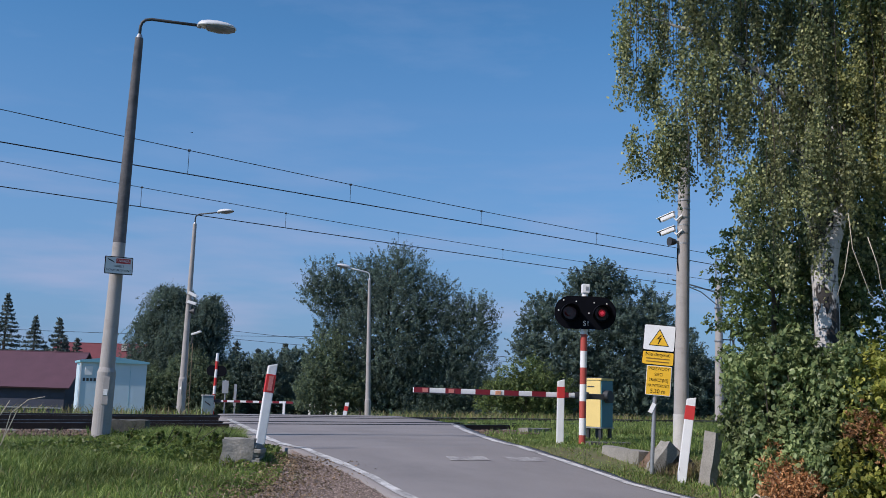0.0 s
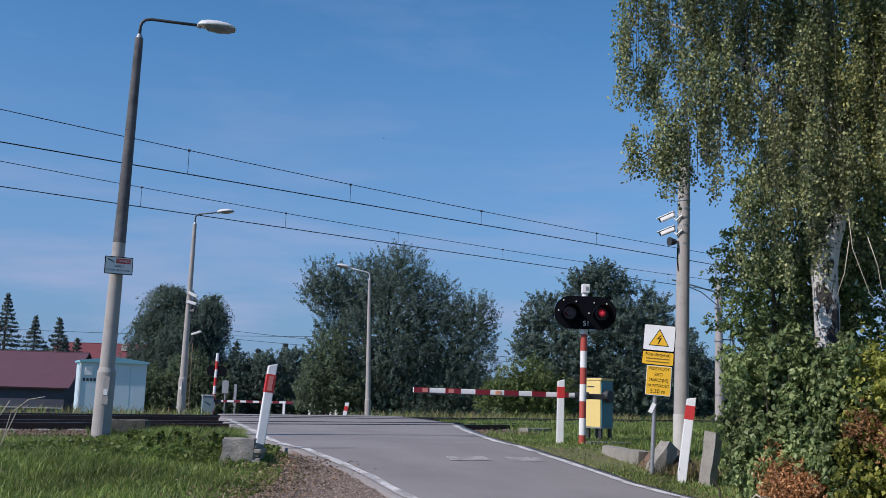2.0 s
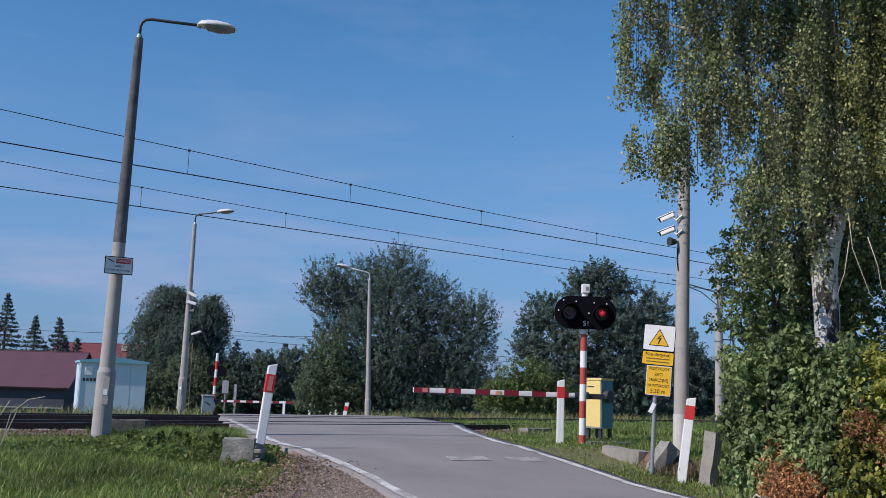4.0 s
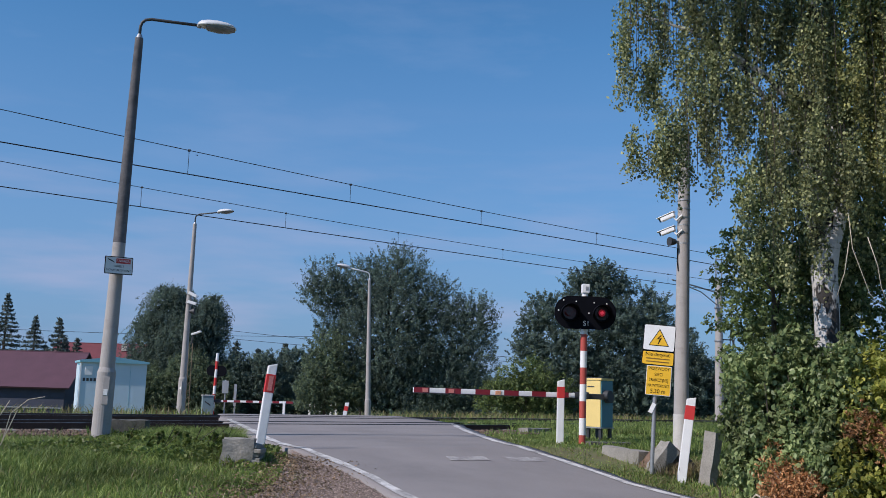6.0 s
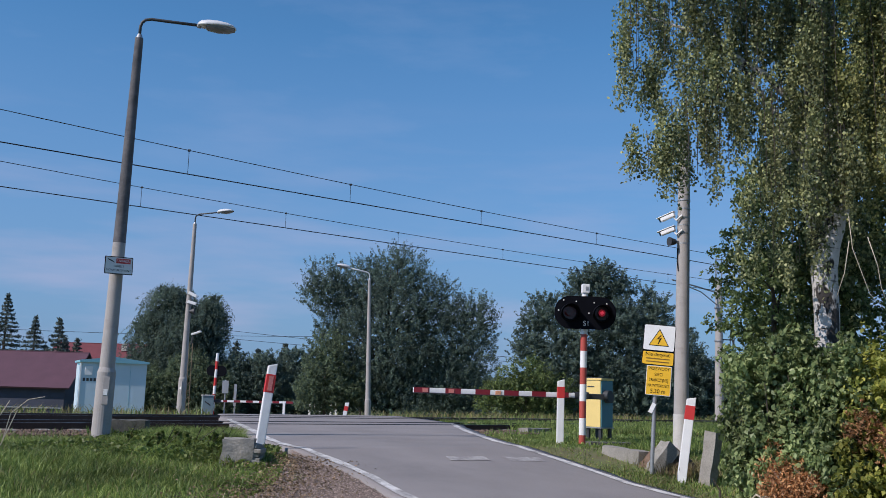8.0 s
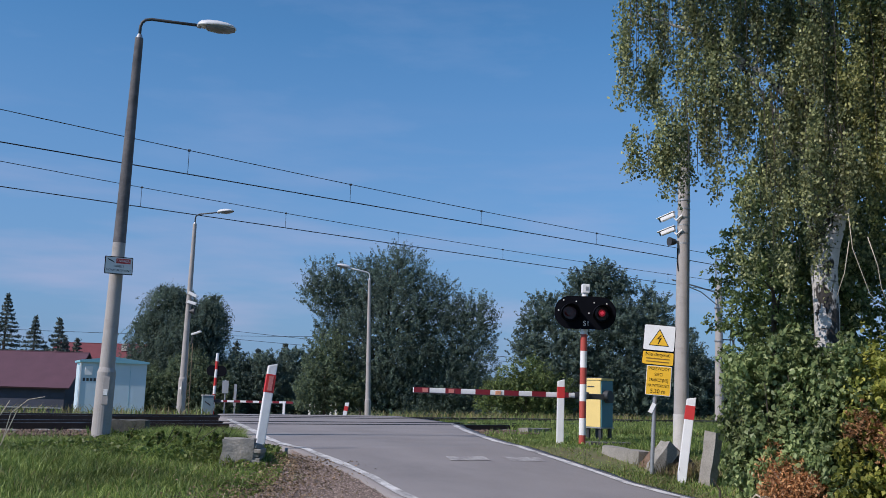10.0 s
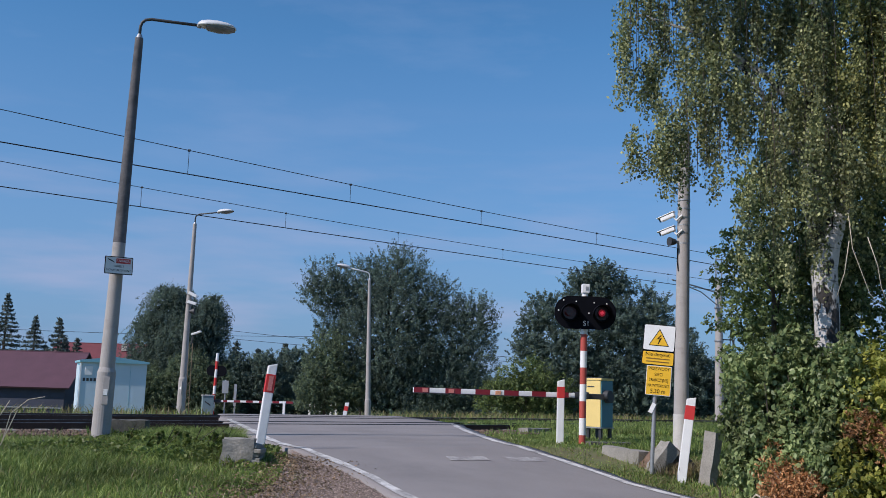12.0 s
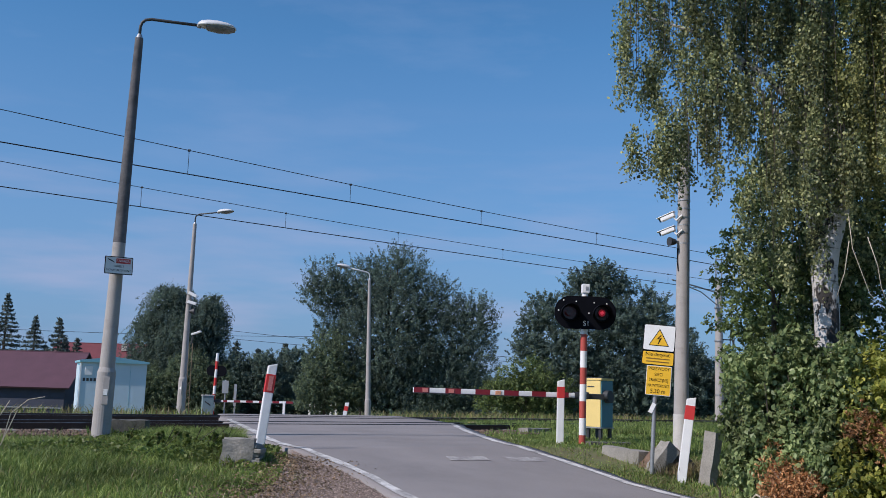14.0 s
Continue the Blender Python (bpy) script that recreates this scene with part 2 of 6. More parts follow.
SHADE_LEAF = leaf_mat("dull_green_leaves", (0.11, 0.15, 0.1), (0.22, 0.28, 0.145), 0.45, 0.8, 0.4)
MID_LEAF = leaf_mat("tree_leaves", (0.075, 0.115, 0.04), (0.24, 0.3, 0.1), 0.35)
FRESH_LEAF = leaf_mat("shrub_leaves", (0.09, 0.14, 0.03), (0.21, 0.25, 0.06), 0.38)
HEDGE_LEAF = leaf_mat("hedge_leaves", (0.11, 0.165, 0.06), (0.4, 0.46, 0.2), 0.4, 0.42)
YELLOWED_LEAF = leaf_mat("yellowing_leaves", (0.19, 0.23, 0.045), (0.6, 0.57, 0.13), 0.45)
DRY_LEAF = leaf_mat("withered_leaves", (0.26, 0.12, 0.05), (0.62, 0.34, 0.15), 0.25)
LITTER = leaf_mat("leaf_litter", (0.14, 0.095, 0.055), (0.32, 0.22, 0.13), 0.1)
# needles paled towards blue: the haze before the spruces is in this colour
HAZED_SPRUCE = leaf_mat("haze_blue_spruce_needles", (0.07, 0.1, 0.09), (0.14, 0.17, 0.14), 0.3)
GRASS = leaf_mat("grass_blades", (0.1, 0.165, 0.035), (0.37, 0.43, 0.13), 0.42)
DRY_GRASS = leaf_mat("dry_grass", (0.2, 0.17, 0.07), (0.4, 0.34, 0.18), 0.3)


# ---- mesh helpers ----
def thing(name, label, category, m=None, group="", kind=""):
    ob = new(name)
    ob.empty_display_size = 0.1
    ob.matrix_basis = m or Matrix()
    return tagged(ob, label, category, group, kind)


def mesh_of(name, bm, material, smooth=False):
    me = bpy.data.meshes.new(name)
    bm.to_mesh(me)
    bm.free()
    me.materials.append(material)
    if smooth:
        me.polygons.foreach_set("use_smooth", [True] * len(me.polygons))
    return me


def part(name, bm, material, parent=None, label="", smooth=False):
    ob = new(name, mesh_of(name, bm, material, smooth))
    ob.parent = parent
    return tagged(ob, label)


def box(size, at=(0, 0, 0), bevel=0.0, bm=None, turn=None):
    """A box with its centre at the place given."""
    bm = bm or bmesh.new()
    m = Matrix.Translation(at) @ (turn or Matrix()) @ Matrix.Diagonal((*size, 1))
    r = bmesh.ops.create_cube(bm, size=1.0, matrix=m)
    if bevel:
        edges = list({e for v in r["verts"] for e in v.link_edges})
        bmesh.ops.bevel(bm, geom=edges, offset=bevel, segments=2, affect="EDGES", profile=0.6)
    return bm


def rod(a, b, r1, r2=None, seg=16, bm=None, cap=True):
    """A round bar from a to b."""
    bm = bm or bmesh.new()
    a, b = Vector(a), Vector(b)
    way = b - a
    m = Matrix.Translation((a + b) / 2) @ way.to_track_quat("Z", "Y").to_matrix().to_4x4()
    bmesh.ops.create_cone(bm, cap_ends=cap, segments=seg, radius1=r1, radius2=r1 if r2 is None else r2, depth=way.length, matrix=m)
    return bm


def pipe(points, radii, seg=8, bm=None):
    """A bent tube through the points."""
    bm = bm or bmesh.new()
    pts = [Vector(p) for p in points]
    if not hasattr(radii, "__len__"):
        radii = [radii] * len(pts)
    rings = []
    for i, p in enumerate(pts):
        way = (pts[min(i + 1, len(pts) - 1)] - pts[max(i - 1, 0)]).normalized()
        side = way.cross(Vector((0.31, 0.87, 0.38))).normalized()
        up = side.cross(way)
        rings.append([bm.verts.new(p + radii[i] * (math.cos(k * math.tau / seg) * side + math.sin(k * math.tau / seg) * up)) for k in range(seg)])
    for a, b in zip(rings, rings[1:]):
        for k in range(seg):
            bm.faces.new((a[k], a[(k + 1) % seg], b[(k + 1) % seg], b[k]))
    bm.faces.new(rings[0][::-1])
    bm.faces.new(rings[-1])
    return bm


def plate(outline, depth, bm=None):
    """A flat plate: an outline in x and z, its face towards -y, and its thickness."""
    bm = bm or bmesh.new()
    f = [bm.verts.new((x, -depth / 2, z)) for x, z in outline]
    b = [bm.verts.new((x, depth / 2, z)) for x, z in outline]
    n = len(outline)
    bm.faces.new(f)
    bm.faces.new(b[::-1])
    for i in range(n):
        bm.faces.new((f[i], b[i], b[(i + 1) % n], f[(i + 1) % n]))
    return bm


def rounded(w, h, r, cx=0.0, cz=0.0, seg=5):
    pts = []
    for sx, sz, a0 in ((1, 1, 0), (-1, 1, 90), (-1, -1, 180), (1, -1, 270)):
        for i in range(seg + 1):
            a = radians(a0 + 90 * i / seg)
            pts.append((cx + sx * (w / 2 - r) + r * math.cos(a), cz + sz * (h / 2 - r) + r * math.sin(a)))
    return pts


def lettering(text, size, at, material, parent, name="lettering", stretch=1.0):
    """Flat writing on a face towards -y."""
    cu = bpy.data.curves.new(name, "FONT")
    cu.body, cu.size, cu.align_x, cu.align_y, cu.extrude = text, size, "CENTER", "CENTER", 0.0008
    tmp = new("tmp_writing", cu)
    me = bpy.data.meshes.new_from_object(tmp)
    bpy.data.objects.remove(tmp)
    bpy.data.curves.remove(cu)
    me.transform(Matrix.Translation(at) @ Matrix.Rotation(radians(90), 4, "X") @ Matrix.Diagonal((stretch, 1, 1, 1)))
    me.materials.append(material)
    ob = new(name, me)
    ob.parent = parent
    return ob


def quads(name, verts, faces, material):
    me = bpy.data.meshes.new(name)
    n, k = len(faces), faces.shape[1]
    me.vertices.add(len(verts))
    me.vertices.foreach_set("co", np.asarray(verts, np.float32).ravel())
    me.loops.add(n * k)
    me.loops.foreach_set("vertex_index", np.asarray(faces, np.int32).ravel())
    me.polygons.add(n)
    me.polygons.foreach_set("loop_start", np.arange(0, n * k, k, dtype=np.int32))
    me.update(calc_edges=True)
    me.materials.append(material)
    return me


# ---- the lie of the land ----
ALONG = Vector((0.788, 0.616, 0.0))      # along the railway
ASIDE = Vector((0.616, -0.788, 0.0))     # from the railway towards the viewer
ORIGIN = Vector((0.0, 24.55, 0.0))       # on the middle of the near track
TRACK_GAP = 4.49


def gap_to_track(x, y):
    return 0.616 * x - 0.788 * (y - 24.55)


def ground_z(x, y):
    q = gap_to_track(np.asarray(x, float), np.asarray(y, float))
    return np.interp(q, [-2000, -60, -26, -14, -9, -7, 3, 8.2, 10.6, 13, 17, 40], [-0.8, -0.8, -0.1, 0.42, 0.6, 0.66, 0.7, 0.72, 0.38, 0.2, 0, 0])


def gz(x, y):
    return float(ground_z(x, y))


def on_track(s, q, z):
    return ORIGIN + ALONG * s + ASIDE * q + Vector((0, 0, z))

# ---- foliage makers ----
def leaf_cloud(name, centres, size, material, rng, parent=None, droop=0.0, aspect=0.6, label="", flat=0.0, facing=None):
    """Many small folded leaves, one at each place."""
    n = len(centres)
    a = rng.normal(0, 1, (n, 3))
    a[:, 2] -= droop
    a[:, 2] *= 1 - 0.85 * flat
    a /= np.linalg.norm(a, axis=1)[:, None]
    b = rng.normal(0, 1, (n, 3))
    b -= (a * b).sum(1)[:, None] * a
    b /= np.linalg.norm(b, axis=1)[:, None]
    if facing is not None:
        # leaves lie roughly square to the way they face
        nn = facing + rng.normal(0, 0.55, (n, 3))
        nn /= np.linalg.norm(nn, axis=1)[:, None]
        a -= (a * nn).sum(1)[:, None] * nn
        a /= np.linalg.norm(a, axis=1)[:, None]
        b = np.cross(nn, a)
    nn = np.cross(a, b)
    L = size * rng.uniform(0.65, 1.35, (n, 1))
    v = np.stack([centres - a * L * 0.5, centres + b * L * aspect * 0.5 + nn * L * 0.1, centres + a * L * 0.5, centres - b * L * aspect * 0.5 + nn * L * 0.1], 1)
    f = np.arange(n * 4).reshape(n, 4)
    ob = new(name, quads(name, v.reshape(-1, 3), f, material))
    ob.parent = parent
    return tagged(ob, label)


# ---- ground, road, railway ----
def axis(fine_a, fine_b, step, reach):
    mid = list(np.arange(fine_a, fine_b + 1e-6, step))
    out, d = [], step
    while not out or out[-1] < reach:
        d *= 1.35
        out.append((out[-1] if out else 0) + d)
    return np.array([fine_a - o for o in out[::-1]] + mid + [fine_b + o for o in out])


def gravel_width(x, y):
    """Width of the gravel beside the inner edge of the bend; 0 elsewhere."""
    return np.interp(y, [4.0, 8.0, 9.5, 10.1, 11.1, 12.0, 12.6, 13.0], [5.0, 2.8, 1.85, 1.45, 0.85, 0.35, 0.08, 0.0])


def build_ground():
    xs, ys = axis(-14, 10, 0.3, 1800), axis(2, 36, 0.3, 1800)
    gx, gy = np.meshgrid(xs, ys)
    z = ground_z(gx, gy)
    rough = np.array([[noise.noise(Vector((a * 0.9, b * 0.9, 0))) * 0.03 + noise.noise(Vector((a * 0.25, b * 0.25, 5))) * 0.04 for a in xs] for b in ys])
    z = z + rough - 0.03
    # the sheet lies lower beneath road and railway
    q = gap_to_track(gx, gy)
    z = np.where((q < 3.0) & (q > -7.6), z - 0.16, z)
    near_road = road_depth(gx, gy)
    z = np.where(near_road > -0.06, z - 0.12, z)
    z = np.where((near_road < 0.1) & (near_road > -gravel_width(gx, gy) - 0.1) & (gx < 3) & (gy > 4), z - 0.09, z)
    v = np.stack([gx, gy, z], -1).reshape(-1, 3)
    nx, ny = len(xs), len(ys)
    i = np.arange(nx * ny).reshape(ny, nx)
    f = np.stack([i[:-1, :-1], i[:-1, 1:], i[1:, 1:], i[1:, :-1]], -1).reshape(-1, 4)
    ob = new("ground", quads("ground", v, f, SOIL))
    tagged(ob, "uneven ground with short green grass and bare soil", "ground", kind="structure")


# both edges of the road, from behind the bend to beyond the railway
EDGES = [(22.0, -16.0, 26.0, -14.0), (9.0, -4.0, 12.6, -1.4), (4.6, 2.6, 8.0, 4.9), (2.2, 6.4, 5.5, 8.4), (0.65, 9.0, 3.9, 10.85), (-0.31, 10.57, 2.99, 12.35), (-0.88, 11.6, 2.4, 13.45), (-1.28, 12.14, 1.95, 14.15), (-1.69, 12.65, 1.58, 14.7), (-2.12, 13.44, 1.25, 15.25),
         (-2.58, 14.7, 1.05, 16.3), (-3.1, 16.5, 0.9, 17.7), (-3.69, 18.53, 0.69, 19.8), (-4.4, 21.0, 0.52, 22.3), (-5.09, 23.45, 0.36, 25.0), (-6.2, 28.3, -0.7, 29.5), (-8.0, 35.0, -2.8, 36.2), (-10.7, 43.0, -5.7, 44.5), (-15.5, 56.0, -10.5, 57.5), (-24.5, 80.0, -19.5, 82.0), (-62, 180, -57, 182)]


def road_curve(steps=10):
    out = []
    for i in range(len(EDGES) - 1):
        p0, p1, p2, p3 = (np.array(EDGES[max(0, min(len(EDGES) - 1, i + k))]) for k in (-1, 0, 1, 2))
        for s in range(steps):
            t = s / steps
            out.append(0.5 * (2 * p1 + (p2 - p0) * t + (2 * p0 - 5 * p1 + 4 * p2 - p3) * t * t + (3 * p1 - p0 - 3 * p2 + p3) * t ** 3))
    return np.array(out + [np.array(EDGES[-1])])


EDGE_LINE = road_curve()
ROAD_SIDE = EDGE_LINE[:, 2:] - EDGE_LINE[:, :2]
ROAD_WIDE = np.linalg.norm(ROAD_SIDE, axis=1)
ROAD_SIDE /= ROAD_WIDE[:, None]
ROAD_LINE = np.concatenate([(EDGE_LINE[:, :2] + EDGE_LINE[:, 2:]) / 2, ROAD_WIDE[:, None]], 1)


def road_depth(x, y):
    """How far inside the road's edge a place lies; below 0 outside it."""
    best = np.full(np.shape(x), -1e9)
    for (lx, ly, rx, ry), (sx, sy) in zip(EDGE_LINE, ROAD_SIDE):
        # distance to the line across the road at each station
        px, py = x - lx, y - ly
        u = px * sx + py * sy
        w = math.hypot(rx - lx, ry - ly)
        off = np.abs(px * sy - py * sx)
        inside = np.minimum(u, w - u)
        best = np.maximum(best, np.where(inside > 0, inside - np.maximum(off - 0.5, 0), -np.hypot(np.minimum(inside, 0), np.maximum(off - 0.5, 0))))
    return best


def road_z(x, y):
    q = gap_to_track(np.asarray(x, float), np.asarray(y, float))
    return np.interp(q, [-60, -26, -14, -9, -7.2, 2.8, 8.2, 10.6, 13, 17, 40], [-0.77, -0.07, 0.46, 0.65, 0.79, 0.79, 0.76, 0.42, 0.24, 0.03, 0.03])


def road_strip(name, off_a, off_b, lift, material, i0=0, i1=None, cuts=8, ragged=0.0, thick=0.0):
    """A ribbon that follows the road between two offsets, given as shares of the half width plus metres."""
    idx = range(i0, i1 if i1 is not None else len(ROAD_LINE))
    rows = []
    for i in idx:
        cx, cy, w = ROAD_LINE[i]
        row = []
        for k in range(cuts + 1):
            fa, ma = off_a
            fb, mb = off_b
            f = k / cuts
            o = (fa * w / 2 + ma) * (1 - f) + (fb * w / 2 + mb) * f
            if ragged and k in (0, cuts):
                o += ragged * noise.noise(Vector((cx * 2.1, cy * 2.1, k)))
            x, y = cx + ROAD_SIDE[i][0] * o, cy + ROAD_SIDE[i][1] * o
            row.append((x, y, float(road_z(x, y)) + lift))
        rows.append(row)
    v = np.array(rows)
    n, c = v.shape[:2]
    j = np.arange(n * c).reshape(n, c)
    f = np.stack([j[:-1, :-1], j[:-1, 1:], j[1:, 1:], j[1:, :-1]], -1).reshape(-1, 4)
    ob = new(name, quads(name, v.reshape(-1, 3), f, material))
    if thick:
        mod = ob.modifiers.new("thick", "SOLIDIFY")
        mod.thickness, mod.offset = thick, -1
    return ob


def build_road():
    tagged(road_strip("road", (-1, -0.15), (1, 0.14), 0.0, ASPHALT, cuts=24, ragged=0.06, thick=0.12), "grey asphalt road with worn surface climbing to the level crossing", "road", kind="structure")
    tagged(road_strip("road_marking", (-1, 0.0), (-1, 0.13), 0.007, LINE, 30, 141, cuts=1, ragged=0.03), "worn white edge line on asphalt", "road marking", kind="structure")
    tagged(road_strip("road_marking", (1, -0.13), (1, 0.0), 0.007, LINE, 30, 141, cuts=1, ragged=0.03), "worn white edge line on asphalt", "road marking", kind="structure")
    # two worn bars of the stop line
    for a, b in (((0.19, 13.19), (0.74, 13.55)), ((1.0, 13.7), (1.56, 14.02))):
        bm = bmesh.new()
        grid = []
        for i in range(7):
            row = []
            for j in range(4):
                x = a[0] + (b[0] - a[0]) * i / 6 - 0.075 * j / 3 + 0.008 * noise.noise(Vector((i, j, 1)))
                y = a[1] + (b[1] - a[1]) * i / 6 + 0.26 * j / 3 + 0.015 * noise.noise(Vector((i, j, 4)))
                row.append(bm.verts.new((x, y, float(road_z(x, y)) + 0.005)))
            grid.append(row)
        for i in range(6):
            for j in range(3):
                bm.faces.new((grid[i][j], grid[i + 1][j], grid[i + 1][j + 1], grid[i][j + 1]))
        tagged(part("road_marking", bm, WORN_LINE), "faded white stop line bar on asphalt", "road marking", kind="structure")


def build_gravel():
    """The gravel patch beside the inner side of the bend."""
    xs, ys = np.arange(-3.4, 6.0, 0.12), np.arange(5.0, 13.6, 0.12)
    gx, gy = np.meshgrid(xs, ys)
    d = road_depth(gx, gy)
    z = np.minimum(ground_z(gx, gy) + 0.03, road_z(gx, gy) - 0.015)
    z += np.array([[noise.noise(Vector((a * 5, b * 5, 3))) * 0.012 for a in xs] for b in ys])
    v = np.stack([gx, gy, z], -1).reshape(-1, 3)
    nx = len(xs)
    i = np.arange(v.shape[0]).reshape(len(ys), nx)
    f = np.stack([i[:-1, :-1], i[:-1, 1:], i[1:, 1:], i[1:, :-1]], -1)
    cx, cy, cd = gx[:-1, :-1], gy[:-1, :-1], d[:-1, :-1]
    wob = np.array([[noise.noise(Vector((a * 1.3, b * 1.3, 9))) for a in xs[:-1]] for b in ys[:-1]])
    width = gravel_width(cx, cy) + wob * 0.2
    mid = np.interp(cy, ROAD_LINE[40:133, 1], ROAD_LINE[40:133, 0])
    keep = (cd < 0.3) & (cd > -width) & (cx < mid)
    ob = new("gravel_shoulder", quads("gravel_shoulder", v, f[keep], GRAVEL))
    tagged(ob, "brown gravel shoulder with grit and dead leaves", "gravel", kind="structure")
    # loose grit and pebbles, and fallen leaves along the edge
    rng = np.random.default_rng(5)
    x, y = rng.uniform(-3.4, 2.0, 60000), rng.uniform(8.6, 13.2, 60000)
    d = road_depth(x, y)
    k = (d < 0.02) & (d > -gravel_width(x, y) - 0.1) & (x < np.interp(y, ROAD_LINE[40:133, 1], ROAD_LINE[40:133, 0]))
    x, y = x[k][:12000], y[k][:12000]
    c = np.stack([x, y, np.minimum(ground_z(x, y) + 0.03, road_z(x, y) - 0.015) + 0.004], -1)
    octa = np.array([(1, 0, 0), (-1, 0, 0), (0, 1, 0), (0, -1, 0), (0, 0, 0.7), (0, 0, -0.7)])
    v = c[:, None, :] + octa[None] * rng.uniform(0.006, 0.017, (len(c), 1, 3))
    tri = np.array([(0, 2, 4), (2, 1, 4), (1, 3, 4), (3, 0, 4)])
    f = (np.arange(len(c))[:, None, None] * 6 + tri[None]).reshape(-1, 3)
    tagged(new("pebbles", quads("pebbles", v.reshape(-1, 3), f, PEBBLE)), "loose brown and grey grit on the shoulder", "gravel", kind="stuff")
    x, y = rng.uniform(-3.6, 0.6, 30000), rng.uniform(8.6, 13.3, 30000)
    d = road_depth(x, y) + gravel_width(x, y)
    k = (np.abs(d + 0.05) < np.abs(rng.normal(0, 0.32, len(d)))) & (gravel_width(x, y) > 0.2) & (x < -0.7)
    x, y = x[k][:9000], y[k][:9000]
    ob = leaf_cloud("fallen_leaves", np.stack([x, y, ground_z(x, y) + 0.045], -1), 0.03, LITTER, rng, flat=1.0)
    tagged(ob, "fallen brown leaves along the edge of the gravel", "leaves", kind="stuff")


def build_railway():
    bed = bmesh.new()
    prof = [(3.3, 0.42), (2.5, 0.66), (-6.9, 0.66), (-7.8, 0.42)]
    ss = np.arange(-60, 140, 2.0)
    rings = [[bed.verts.new(on_track(s, q, z)) for q, z in prof] for s in ss]
    for a, b in zip(rings, rings[1:]):
        for k in range(3):
            bed.faces.new((a[k], b[k], b[k + 1], a[k + 1]))
    tagged(part("ballast_bed", bed, STONE_BED), "brown crushed stone ballast under the tracks", "ballast", kind="structure")
    rng = np.random.default_rng(4)
    for track, q0 in (("railway_track", 0.0), ("railway_track", -TRACK_GAP)):
        tr = thing(track, "pair of rusty steel rails on concrete sleepers in ballast", "railway track", group="railway tracks")
        for side in (-0.72, 0.72):
            bm = bmesh.new()
            for wd, z0, z1 in ((0.15, 0.64, 0.655), (0.03, 0.655, 0.765), (0.072, 0.765, 0.8)):
                a, b = on_track(-60, q0 + side, (z0 + z1) / 2), on_track(140, q0 + side, (z0 + z1) / 2)
                box((200, wd, z1 - z0), (a + b) / 2, bm=bm, turn=Matrix.Rotation(math.atan2(ALONG.y, ALONG.x), 4, "Z"))
            rail = part("rail", bm, RAIL, tr)
            bm = box((200, 0.055, 0.004), (a + b) / 2 + Vector((0, 0, 0.0185)), turn=Matrix.Rotation(math.atan2(ALONG.y, ALONG.x), 4, "Z"))
            part("rail_head", bm, RAIL_TOP, rail, "shiny worn running surface")
        me = mesh_of("sleeper", box((0.24, 2.5, 0.14), bevel=0.02), SLEEPER)
        for s in np.arange(-26, 40, 0.6):
            p = on_track(s, q0, 0.62)
            if road_depth(p.x, p.y) > -0.6:
                continue
            ob = new("sleeper", me)
            ob.parent = tr
            ob.matrix_basis = Matrix.Translation(p) @ Matrix.Rotation(math.atan2(ALONG.y, ALONG.x), 4, "Z")
    # loose ballast stones beside the near rail
    n = 11000
    s, q = rng.uniform(-16, 16, n), rng.uniform(1.0, 3.7, n)
    z = np.interp(q, [2.5, 3.0, 3.7], [0.68, 0.7, 0.72])
    c = np.stack([ORIGIN.x + ALONG.x * s + ASIDE.x * q, ORIGIN.y + ALONG.y * s + ASIDE.y * q, z], -1)
    keep = road_depth(c[:, 0], c[:, 1]) < -0.3
    c = c[keep]
    octa = np.array([(1, 0, 0), (-1, 0, 0), (0, 1, 0), (0, -1, 0), (0, 0, 0.8), (0, 0, -0.8)])
    v = c[:, None, :] + octa[None] * rng.uniform(0.015, 0.038, (len(c), 1, 3)) + rng.normal(0, 0.005, (len(c), 6, 3))
    tri = np.array([(0, 2, 4), (2, 1, 4), (1, 3, 4), (3, 0, 4), (2, 0, 5), (1, 2, 5), (3, 1, 5), (0, 3, 5)])
    f = (np.arange(len(c))[:, None, None] * 6 + tri[None]).reshape(-1, 3)
    tagged(new("ballast_stones", quads("ballast_stones", v.reshape(-1, 3), f, STONE_BED)), "loose brown ballast stones beside the rails", "ballast", kind="stuff")
    # rubber strips in the carriageway along the rails
    deck = thing("crossing_deck", "dark flangeway strips set in the asphalt along the rails", "crossing deck", kind="structure")
    ang = Matrix.Rotation(math.atan2(ALONG.y, ALONG.x), 4, "Z")
    for q in (0.72, -0.72, 0.72 - TRACK_GAP, -0.72 - TRACK_GAP):
        p = on_track(-1.9 + q * 0.05 - (2.6 if q < -2 else 0) * 0.45, q, 0.79)
        part("flangeway_strip", box((7.4, 0.13, 0.02), p + Vector((0, 0, 0.003)), bm=None, turn=ang), DARK_STEEL, deck)


build_ground()
build_road()
build_gravel()
build_railway()


